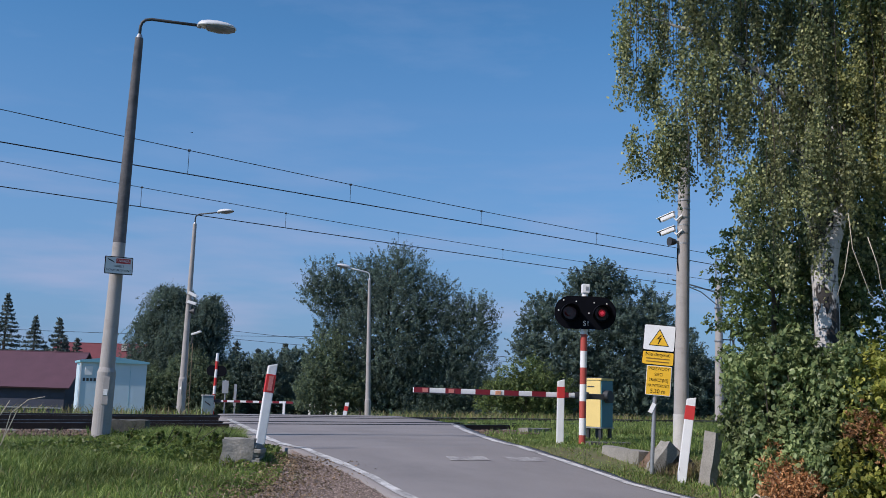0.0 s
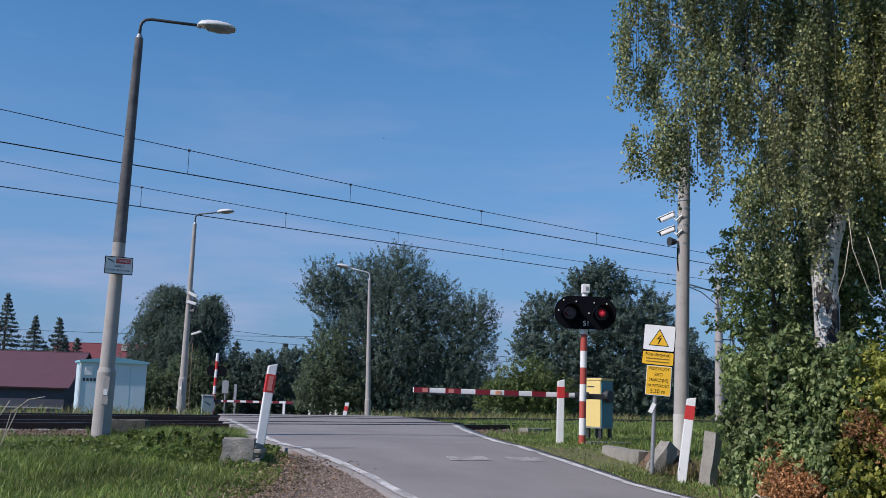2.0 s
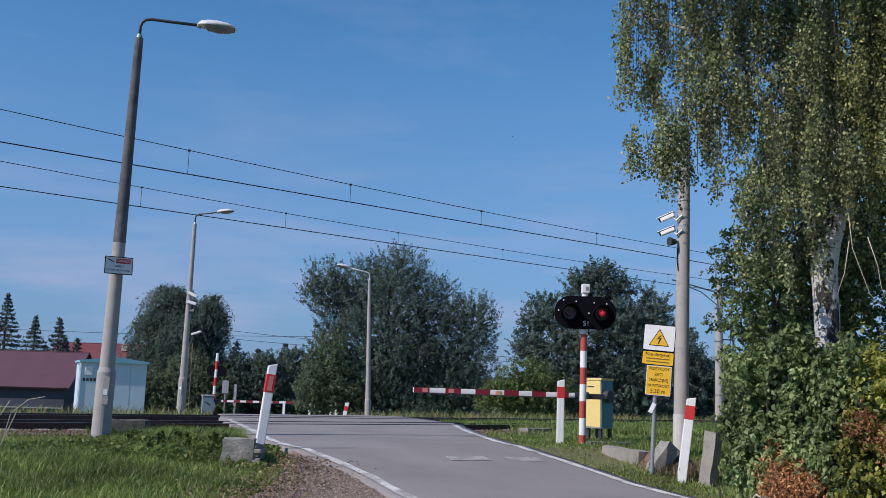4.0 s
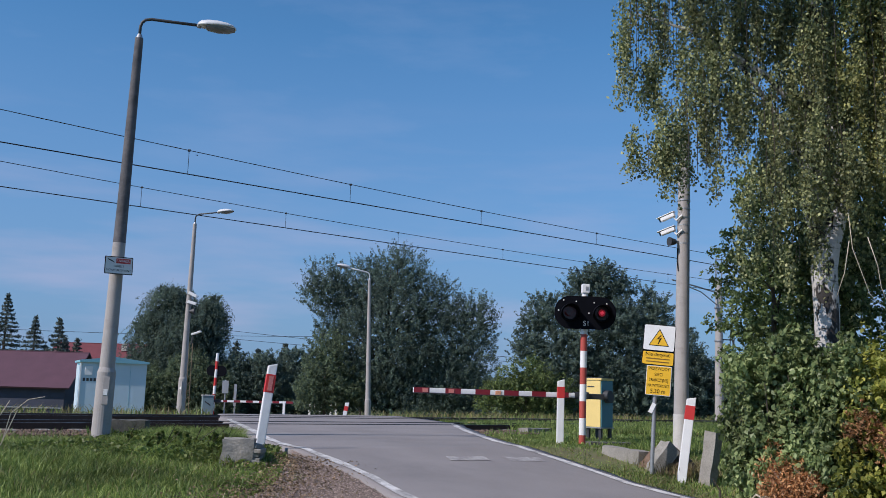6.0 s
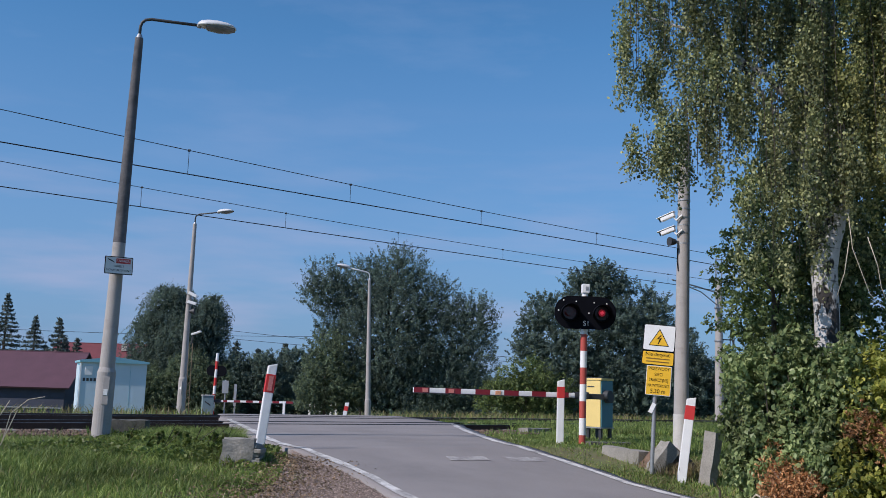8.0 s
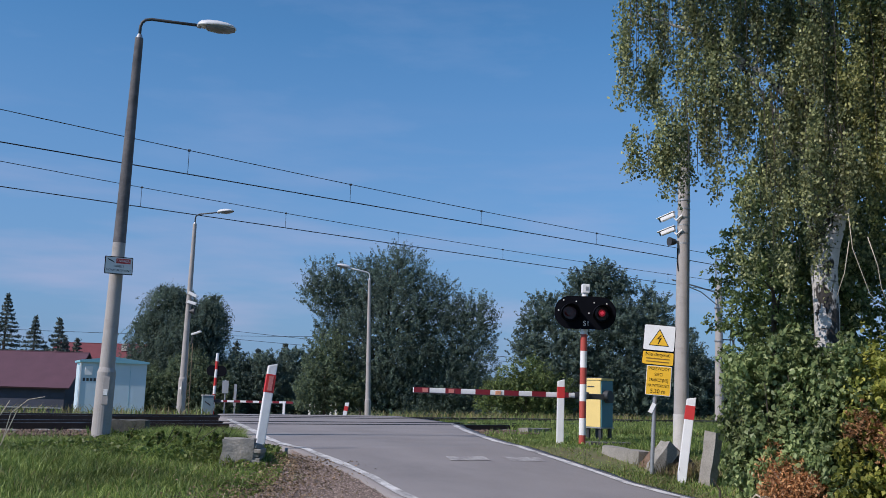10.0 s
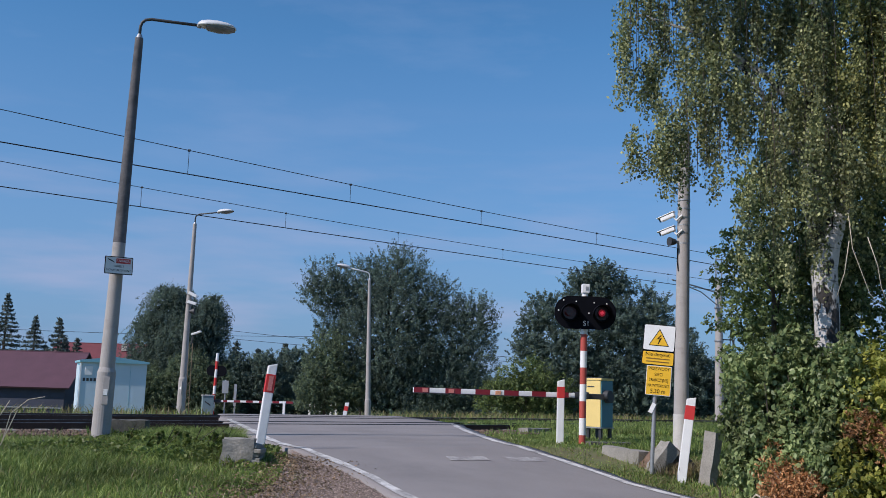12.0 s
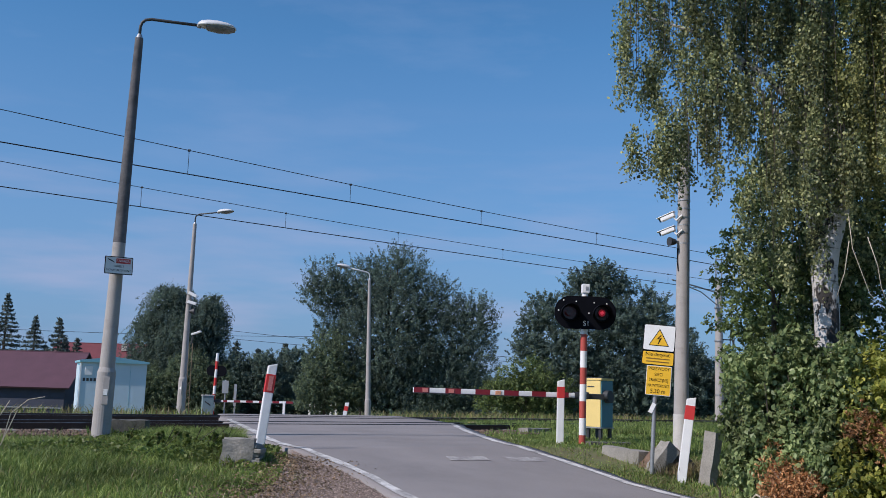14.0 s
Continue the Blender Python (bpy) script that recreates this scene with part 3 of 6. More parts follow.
# ---- trees ----
def crown_places(lobes, n, rng, clump=0.35, per=26, hollow=0.55, ways=False, rise=0.55, stretch=1.0):
    """Places for leaves: along short shoots that grow outwards and up (or hang, if rise is below 0) from ellipsoids."""
    w = np.array([rx * ry * rz for _, _, _, rx, ry, rz in lobes]) ** 0.7
    pick = rng.choice(len(lobes), n // per, p=w / w.sum())
    lo = np.array(lobes)[pick]
    d = rng.normal(0, 1, (len(lo), 3))
    d /= np.linalg.norm(d, axis=1)[:, None]
    r = hollow + (0.96 - hollow) * rng.random((len(lo), 1)) ** 0.6
    start = lo[:, :3] + d * r * lo[:, 3:]
    way = d * np.array([1, 1, 0.6]) + np.array([0, 0, rise]) + rng.normal(0, 0.3, d.shape)
    way /= np.linalg.norm(way, axis=1)[:, None]
    reach = stretch * clump * rng.uniform(0.7, 2.3, (len(lo), 1))
    # every leaf somewhere along its shoot, closer to it towards the tip
    u = rng.random((len(lo) * per, 1)) ** 0.85
    off = rng.normal(0, 1, (len(u), 3))
    c = start.repeat(per, 0) + way.repeat(per, 0) * reach.repeat(per, 0) * u + off * clump * 0.3 * (1.15 - 0.8 * u)
    if not ways:
        return c
    out = d.repeat(per, 0) * 0.6 + off * 0.55 + np.array([0, 0, 0.35])
    return c, out / np.linalg.norm(out, axis=1)[:, None]


def tree(name, label, x, y, lobes, n, leaf, material, seed, clump=0.35, trunk=0.16, group="", hollow=0.6, per=26, category="tree", inner=True, rise=0.55, stretch=1.0, aspect=0.6):
    """A tapered trunk with limbs into each lobe, and a crown of leafy shoots. Lobes stand relative to the tree's foot."""
    rng = np.random.default_rng(seed)
    t = thing(name, label, category, pose(x, y, gz(x, y) - 0.05), group)
    tips = []
    for lx, ly, lz, rx, ry, rz in lobes:
        for _ in range(5 if inner else 0):
            d = Vector(rng.normal(0, 1, 3)).normalized()
            k = rng.uniform(0.2, 0.36)
            tips.append((lx + 0.76 * d.x * rx, ly + 0.76 * d.y * ry, max(0.5, lz + 0.76 * d.z * rz), rx * k, ry * k, rz * k * 1.2))
    top = max(l[2] + l[5] * 0.4 for l in lobes)
    bm = pipe([(0, 0, -0.2), (0.05, 0, top * 0.3), (-0.04, 0.03, top * 0.6), (0, 0, top)], [trunk * 1.25, trunk, trunk * 0.65, trunk * 0.12], 10)
    part("trunk", bm, BARK, t, smooth=True)
    for lx, ly, lz, rx, ry, rz in lobes:
        z0 = min(max(0.3, lz - rz * 0.9), top * 0.75)
        a, b = Vector((0, 0, z0)), Vector((lx, ly, lz + rz * 0.4))
        mid = a.lerp(b, 0.5) + Vector((0.1, 0.05, 0.25))
        part("limb", pipe([a, mid, b], [trunk * 0.55, trunk * 0.35, trunk * 0.1], 6), BARK, t, smooth=True)
    outer, ways = crown_places(lobes + tips, n, rng, clump, per, hollow, True, rise, stretch)
    leaf_cloud("crown", outer, leaf, material, rng, t, facing=ways, aspect=aspect)
    if inner:
        # larger leaves within, where the crown is thick
        core = [(x0, y0, z1, rx * 0.62, ry * 0.62, rz * 0.62) for x0, y0, z1, rx, ry, rz in lobes]
        leaf_cloud("inner_crown", crown_places(core, n // 9, rng, clump, 10, 0.1), leaf * 1.9, material, rng, t)
    return t


def spruce(x, y, h, r, seed, label):
    rng = np.random.default_rng(seed)
    t = thing("spruce", label, "tree", pose(x, y, gz(x, y) - 0.05), "spruces beyond the railway")
    part("trunk", pipe([(0, 0, -0.2), (0, 0, h * 0.5), (0, 0, h)], [0.16, 0.1, 0.015], 8), BARK, t)
    pts = []
    z = 0.5
    while z < h:
        rr = 1.2 * r * (1 - z / h) ** 0.95 * rng.uniform(0.75, 1.15)
        for k in range(15):
            a = rng.uniform(0, math.tau)
            reach = 1.7 * rr * rng.uniform(0.7, 1.1)
            m = int(46 * max(rr / r, 0.12)) + 3
            rad = rng.random(m) ** 0.42 * reach
            side = rng.normal(0, 1, m) * (0.04 + 0.16 * (reach - rad))
            p = np.stack([np.cos(a) * rad - np.sin(a) * side, np.sin(a) * rad + np.cos(a) * side, z - 0.3 * rad + 0.16 * rad ** 2 / max(reach, 0.1)], -1)
            pts.append(p + rng.normal(0, 1, p.shape) * 0.05)
        z += 0.46 * (0.5 + 0.6 * (1 - z / h))
    leaf_cloud("needles", np.concatenate(pts), 0.19, HAZED_SPRUCE, rng, t, droop=0.4, aspect=0.4)
    return t


# ---- trees and woods beyond the railway ----
def build_far_trees():
    tree("willow_tree", "tall green willow tree with drooping crown beyond the railway", -16.2, 58, [(-0.13, 0, 6.9, 1.64, 1.3, 1.43), (2.38, 0, 6.5, 0.9, 0.9, 1.3), (-1.39, 0, 5.06, 1.13, 1.0, 1.64), (0.93, 0, 4.96, 1.98, 1.8, 1.98), (2.62, 0, 5.1, 0.75, 0.8, 1.43), (-0.32, 0, 3.4, 1.88, 1.3, 1.36), (1.38, 0, 3.28, 1.77, 1.3, 1.36)],
         100000, 0.13, HAZED_LEAF, 11, 0.22, rise=-1.6, stretch=2.6, aspect=0.3, hollow=0.5)
    tree("poplar_tree", "large dense dark green deciduous tree beyond the railway", -2.6, 48, [(0.4, 0, 7.2, 1.5, 1.4, 1.6), (-3.12, 0, 6.45, 1.35, 1.2, 1.5), (-1.41, 0, 6.2, 1.6, 1.5, 1.8), (2.29, 0, 5.45, 1.5, 1.4, 1.55), (4.23, 0, 4.95, 1.2, 1.1, 1.55), (0.36, -0.4, 4.39, 2.75, 2.4, 2.6),
         (3.2, -0.3, 3.3, 2.3, 1.5, 1.64), (-2.45, 0, 4.03, 1.25, 1.1, 1.9), (0.14, -0.7, 2.6, 2.9, 1.5, 1.5), (3.3, -0.4, 1.5, 2.2, 1.4, 1.2), (-2.2, -0.6, 1.7, 1.8, 1.4, 1.5), (0.3, -0.9, 1.0, 2.6, 1.0, 1.0)], 160000, 0.088, HAZED_LEAF, 12, 0.2, rise=0.9, stretch=1.7, hollow=0.45, aspect=0.5, per=30)
    tree("alder_tree", "broad dark green tree behind the crossing signal", 7.55, 46, [(0.15, 0, 6.6, 1.05, 1.0, 1.0), (-0.94, 0, 6.3, 0.7, 0.65, 0.85), (-2.6, 0, 4.85, 1.05, 1.0, 1.15), (-3.3, 0, 3.45, 0.8, 0.8, 1.15), (2.46, 0, 5.25, 1.05, 1.0, 1.05), (-0.25, -0.3, 4.9, 1.8, 1.5, 1.55), (1.37, -0.3, 4.1, 1.55, 1.4, 1.55),
         (-1.59, -0.5, 2.95, 2.0, 1.3, 1.3), (1.1, -0.5, 2.5, 2.15, 1.2, 1.2), (1.02, 0, 6.4, 0.54, 0.5, 0.68), (-1.9, -0.5, 1.4, 2.0, 1.2, 1.2), (1.6, -0.5, 1.3, 2.3, 1.2, 1.1)], 88000, 0.1, HAZED_LEAF, 13, 0.25, rise=0.45, stretch=1.3, hollow=0.4, per=36)
    tree("roadside_shrub", "bright green leafy shrub beyond the railway", 3.9, 43.5, [(0, 0, 1.6, 1.5, 1.1, 1.3), (1.1, 0.2, 1.0, 1.2, 0.9, 1.0), (-1.2, 0.2, 0.9, 1.1, 0.9, 0.9)], 20000, 0.085, MID_LEAF, 14, 0.22, 0.06, category="shrub")
    tree("roadside_shrub", "tall green leafy shrub at the foot of a large tree", -5.4, 46.0, [(0, 0, 2.4, 1.1, 1.0, 2.0), (0.9, 0.2, 1.4, 1.0, 0.9, 1.3), (-0.6, 0.1, 1.2, 0.9, 0.8, 1.1)], 19720, 0.085, SHADE_LEAF, 15, 0.22, 0.06, category="shrub")
    tree("elm_tree", "dark green tree beyond the railway mast", 12.6, 52, [(0, 0, 3.4, 1.5, 1.4, 2.0), (-1.0, 0, 1.8, 1.3, 1.2, 1.5), (1.2, 0, 2.0, 1.4, 1.2, 1.6)], 29580, 0.116, HAZED_LEAF, 16, 0.3)
    rng = np.random.default_rng(17)
    # bushes behind the railway that close the view
    for i, (x, y, h, w) in enumerate([(-12.3, 58, 3.7, 1.6), (-10.5, 58, 3.7, 1.6), (-9.0, 60, 4.2, 1.6), (-7.2, 60, 3.5, 1.5), (-13.6, 60, 3.2, 1.5), (10.0, 50, 2.6, 2.4), (15.0, 54, 2.6, 2.2), (6.2, 52, 3.0, 2.6), (0.0, 55, 4.0, 3.0), (18.5, 56, 3.6, 2.4)]):
        tree("bush", "dark green bush beyond the railway", x, y, [(0, 0, h * 0.62, w * 0.7, w * 0.6, h * 0.45), (-w * 0.5, 0, h * 0.4, w * 0.6, w * 0.5, h * 0.4), (w * 0.5, 0.2, h * 0.4, w * 0.6, w * 0.5, h * 0.42)], 22185, 0.116, HAZED_LEAF, 30 + i, 0.26, 0.08, "bushes beyond the railway", category="bush")
    for i, (x, w, h) in enumerate(((-14.1, 1.9, 3.9), (-16.4, 1.6, 3.0), (-12.7, 1.4, 3.0))):
        tree("bush", "green leafy bush at the foot of the willow", x, 55, [(0, 0, h * 0.6, w * 0.7, w * 0.6, h * 0.42), (-w * 0.45, 0, h * 0.38, w * 0.55, w * 0.5, h * 0.36), (w * 0.45, 0.1, h * 0.36, w * 0.55, w * 0.5, h * 0.36)], 26000, 0.09, SHADE_LEAF, 210 + i, 0.2, 0.07, "bushes beyond the railway", category="bush")
    for i, (x, y, h, r) in enumerate([(-31.6, 70, 7.9, 1.8), (-28.6, 68, 6.1, 1.5), (-26.1, 66, 5.9, 1.3), (-24.8, 66, 4.6, 1.0), (-30.2, 74, 4.6, 1.5), (-27.2, 70, 4.9, 1.2), (-34.0, 72, 6.4, 1.7), (-22.9, 72, 4.9, 1.1)]):
        spruce(x, y, h + 0.7, r, 50 + i, "dark green spruce behind the red-roofed barn")
    for i, (x, h, r) in enumerate([(-13.1, 5.0, 0.9), (-11.65, 4.5, 0.95), (-9.95, 4.9, 1.0), (-10.85, 4.2, 0.9), (-8.3, 4.6, 1.0)]):
        spruce(x, 62, h, r, 150 + i, "small dark spruce in the belt behind the far barrier")
    # far woods
    n = 26000
    x, y = rng.uniform(-170, 170, n), rng.uniform(120, 150, n)
    hh = 5.0 + 2.2 * np.array([noise.noise(Vector((a * 0.06, 0, 2))) for a in x])
    z = ground_z(x, y) + rng.random(n) ** 0.7 * hh
    leaf_cloud("far_woods", np.stack([x, y, z], -1), 1.0, HAZED_LEAF, rng)
    tagged(bpy.data.objects["far_woods"], "distant dark green belt of woods", "woods", kind="stuff")


build_far_trees()

# ---- street lamps ----
def make_lamp(m, label, tilt=0.0, big=1.0, arm_look=DARK_STEEL, pole_look=CONCRETE):
    """A lamp; tilt: how far its arm and head rise towards the end."""
    H = 6.35
    raise_arm = Matrix.Translation((0.1, 0, H + 0.33)) @ Matrix.Rotation(radians(-tilt), 4, "Y") @ Matrix.Diagonal((1, big, big, 1)) @ Matrix.Translation((-0.1, 0, -H - 0.33))
    lamp = thing("street_lamp", label, "street lamp", m, group="street lamps at the crossing")
    bm = rod((0, 0, -0.3), (0, 0, 1.0), 0.142, 0.138, 24)
    part("pole_base", bm, CONCRETE, lamp, smooth=False)
    part("pole_collar", rod((0, 0, 1.0), (0, 0, 1.07), 0.138, 0.114, 24), CONCRETE, lamp)
    part("pole", rod((0, 0, 1.07), (0, 0, 3.0), 0.114, 0.0957, 32), CONCRETE, lamp)
    part("upper_pole", rod((0, 0, 3.0), (0, 0, H), 0.0957, 0.064, 32), pole_look, lamp)
    part("pole_cap", rod((0, 0, H), (0, 0, H + 0.07), 0.06, 0.03, 16), GREY_STEEL, lamp)
    pts = [(0, 0, H), (0, 0, H + 0.2), (0.02, 0, H + 0.27), (0.07, 0, H + 0.32), (0.16, 0, H + 0.34), (0.5, 0, H + 0.335), (0.97, 0, H + 0.33)]
    pts = [p if p[0] < 0.1 else tuple(raise_arm @ Vector(p)) for p in pts]
    part("arm", pipe(pts, 0.022 * big ** 0.5, 10), arm_look, lamp, smooth=True)
    head = bmesh.new()
    rings = []
    for u, w, top, bot in ((0.9, 0.05, 0.035, -0.03), (0.94, 0.075, 0.07, -0.045), (1.05, 0.11, 0.085, -0.05), (1.2, 0.13, 0.085, -0.055), (1.36, 0.125, 0.068, -0.055), (1.46, 0.095, 0.04, -0.05), (1.51, 0.04, 0.005, -0.04)):
        rings.append([head.verts.new((u, w * math.cos(a), (top if math.sin(a) > 0 else -bot * 0.35) * math.sin(a) + H + 0.33)) for a in [k * math.tau / 16 for k in range(16)]])
    for a, b in zip(rings, rings[1:]):
        for k in range(16):
            head.faces.new((a[k], a[(k + 1) % 16], b[(k + 1) % 16], b[k]))
    head.faces.new(rings[0][::-1])
    head.faces.new(rings[-1])
    head.transform(raise_arm)
    shell = part("lamp_head", head, LAMP_SHELL, lamp, "pale grey luminaire", smooth=True)
    glass = bmesh.new()
    rings = []
    for u, w, d in ((1.0, 0.07, 0.0), (1.05, 0.1, 0.045), (1.2, 0.115, 0.065), (1.38, 0.11, 0.06), (1.49, 0.06, 0.03)):
        rings.append([glass.verts.new((u, w * math.cos(a), H + 0.325 - d * math.sin(a))) for a in [k * math.pi / 8 for k in range(9)]])
    for a, b in zip(rings, rings[1:]):
        for k in range(8):
            glass.faces.new((a[k], b[k], b[k + 1], a[k + 1]))
    glass.transform(raise_arm)
    part("diffuser", glass, LAMP_GLASS, shell, smooth=True)
    part("clamp", box((0.07, 0.07, 0.07), raise_arm @ Vector((0.92, 0, H + 0.325)), 0.015), GREY_STEEL, lamp)
    hatch = part("hatch", box((0.1, 0.02, 0.42), (0.03, -0.135, 0.72), 0.008), CONCRETE, lamp, "narrow service hatch cover")
    part("label_plate", box((0.06, 0.006, 0.09), (0.03, -0.148, 0.7)), WHITE, hatch)
    return lamp


def build_lamps():
    make_lamp(pose(-5.1, 14.82, gz(-5.1, 14.82), 0, 0.95, 11), "tapered grey concrete street lamp with a bent steel arm", 0, 1.25, pole_look=STAINED_CONCRETE)
    make_lamp(pose(-8.72, 33.0, 0.8, 0, 0.6, -20), "tapered grey concrete street lamp standing beyond the railway", 4, 1.15)
    make_lamp(pose(-3.1, 43.0, 0.2, 0, 1.5, 190), "far tapered grey concrete street lamp before a dark tree", 13, 1.35, LAMP_SHELL)
    # warning plate on the nearest lamp
    x, y, z = -4.97, 14.65, 3.33
    s = thing("monitoring_sign", "small white camera surveillance notice with red banner on a pole", "sign", pose(x, y, z, 0, -1.0, 36))
    part("plate", plate(rounded(0.43, 0.27, 0.012), 0.012), BLACK, s, "dark bordered plate")
    face = part("face", plate(rounded(0.405, 0.245, 0.008), 0.016), WHITE, s)
    part("banner", box((0.22, 0.004, 0.075), (0.065, -0.0095, 0.07)), RED, s)
    lettering("UWAGA", 0.058, (0.065, -0.0125, 0.07), WHITE, s, stretch=0.85)
    part("camera_symbol", plate([(-0.17, 0.1), (-0.08, 0.06), (-0.07, 0.04), (-0.16, 0.08)], 0.02), BLACK, s)
    lettering("OBIEKT", 0.048, (0, -0.0095, -0.015), BLACK, s)
    lettering("MONITOROWANY", 0.044, (0, -0.0095, -0.075), BLACK, s)
    part("bracket", box((0.3, 0.16, 0.03), (0, 0.09, 0)), DARK_STEEL, s)


build_lamps()


# ---- banded guide posts and stones ----
def guide_post(m, h, w, band_top, band_h, label, reflect=False):
    t = thing("guide_post", label, "post", m, "guide posts beside the road")
    bm = box((w, w * 0.8, h), (0, 0, h / 2 - 0.1), 0.012)
    for v in bm.verts:
        if v.co.z > h - 0.15:
            v.co.z += 0.035 * (v.co.x / w)
    part("shaft", bm, WHITE, t, "white painted concrete shaft")
    part("red_band", box((w + 0.006, w * 0.8 + 0.006, band_h), (0, 0, band_top - band_h / 2), 0.004), RED, t)
    if reflect:
        part("reflector", box((w * 0.5, 0.006, band_h * 0.8), (0, -w * 0.4 - 0.004, band_top - band_h / 2)), PALE_RED_REFLECTOR, t)
    return t


def build_posts():
    guide_post(pose(-2.293, 12.6, 0.711, -2, 6.6, 20), 1.231, 0.114, 1.004, 0.237, "leaning white concrete guide post with a red band", True)
    guide_post(pose(2.2, 17.6, gz(2.2, 17.6), 0, 0.6, 0), 1.22, 0.125, 1.0, 0.2, "upright white concrete guide post with a red band beside the signal")
    guide_post(pose(3.5, 14.05, gz(3.5, 14.05), -3, 7.5, -12), 1.27, 0.13, 1.06, 0.2, "leaning white concrete guide post with a red band by the sign")
    guide_post(pose(-3.95, 41.0, 0.45, 0, 10, 0), 0.75, 0.16, 0.5, 0.2, "short leaning white and red post beyond the railway")


def stone(name, label, m, size, seed, cut=0.0, rough=0.02, look_of=OLD_CONCRETE):
    bm = box(size, (0, 0, size[2] / 2 - 0.08))
    bmesh.ops.subdivide_edges(bm, edges=bm.edges[:], cuts=5, use_grid_fill=True)
    for v in bm.verts:
        if cut and v.co.z > 0:
            v.co.z -= cut * max(0, v.co.x / size[0] + 0.1) * v.co.z
        p = v.co * 5 + Vector((seed, 0, 0))
        v.co += rough * Vector((noise.noise(p), noise.noise(p + Vector((9, 0, 0))), noise.noise(p + Vector((0, 9, 0)))))
    ob = part(name, bm, look_of)
    ob.matrix_basis = m
    return tagged(ob, label, "concrete block")


def build_stones():
    stone("concrete_block", "broken grey concrete block in the grass", pose(-2.37, 11.75, gz(-2.37, 11.75) - 0.1, 0, 1, 6), (0.37, 0.42, 0.44), 1, 0.0, 0.03)
    rng = random.Random(8)
    bm = bmesh.new()
    for k in range(7):
        # broken courses, each reaching further out towards the ground
        reach = 0.06 + 0.014 * (6 - k) + rng.uniform(-0.025, 0.03)
        for j in range(3):
            box((reach * 2, 0.13 + rng.uniform(-0.03, 0.03), 0.05), (reach * 0.5 - 0.06, -0.13 + 0.13 * j + rng.uniform(-0.02, 0.02), 0.045 * k - 0.02), 0.009, bm, Euler((rng.uniform(-0.12, 0.12), rng.uniform(-0.05, 0.22), rng.uniform(-0.35, 0.35))).to_matrix().to_4x4())
    ob = part("concrete_rubble", bm, OLD_CONCRETE)
    ob.matrix_basis = pose(-2.15, 11.77, gz(-2.15, 11.77) - 0.06)
    tagged(ob, "crumbled heap of broken concrete beside a block", "rubble")
    stone("concrete_pillar", "short leaning weathered concrete stub beside the road", pose(3.83, 13.95, gz(3.83, 13.95) - 0.05, -6.7, 6, -48), (0.18, 0.18, 0.86), 3, 0.0, 0.02)
    stone("concrete_slab", "tilted concrete slab lying against a ditch", pose(3.2, 14.65, gz(3.2, 14.65) - 0.08, 0, 36, 12), (0.22, 0.3, 0.62), 4, 0.1, 0.02)
    stone("culvert_wall", "low mossy concrete culvert wall beside the road", pose(2.95, 15.38, 0.46, 0, 2, -64), (0.95, 0.22, 0.38), 5, 0.0, 0.02)
    # the shade on this slab's near face is put into the darker concrete
    stone("concrete_slab", "flat dark concrete slab by the rails beside a lamp", pose(-5.28, 16.6, 0.72, 0, 0, 6), (0.68, 0.45, 0.3), 6, 0.0, 0.02, DARK_CONCRETE)
    stone("cabinet_plinth", "thin concrete plinth beneath the barrier drive", pose(3.02, 17.3, gz(3.02, 17.3) - 0.0, 0, 0, 6), (0.74, 0.36, 0.13), 7, 0.0, 0.01, DARK_CONCRETE)


def build_mound():
    """Bare earth heaped between the slab and the pole."""
    bm = bmesh.new()
    bmesh.ops.create_grid(bm, x_segments=22, y_segments=22, size=0.5)
    for v in bm.verts:
        d = min(1.0, v.co.length / 0.5)
        v.co.z = 0.4 * (1 - d * d) - 0.06 + 0.035 * noise.noise(v.co * 7) + 0.02 * noise.noise(v.co * 19)
    ob = part("earth_mound", bm, EARTH, smooth=True)
    ob.matrix_basis = pose(3.5, 14.95, gz(3.5, 14.95))
    tagged(ob, "small mound of bare brown earth beside a concrete slab", "earth", kind="structure")


build_posts()
build_stones()
build_mound()


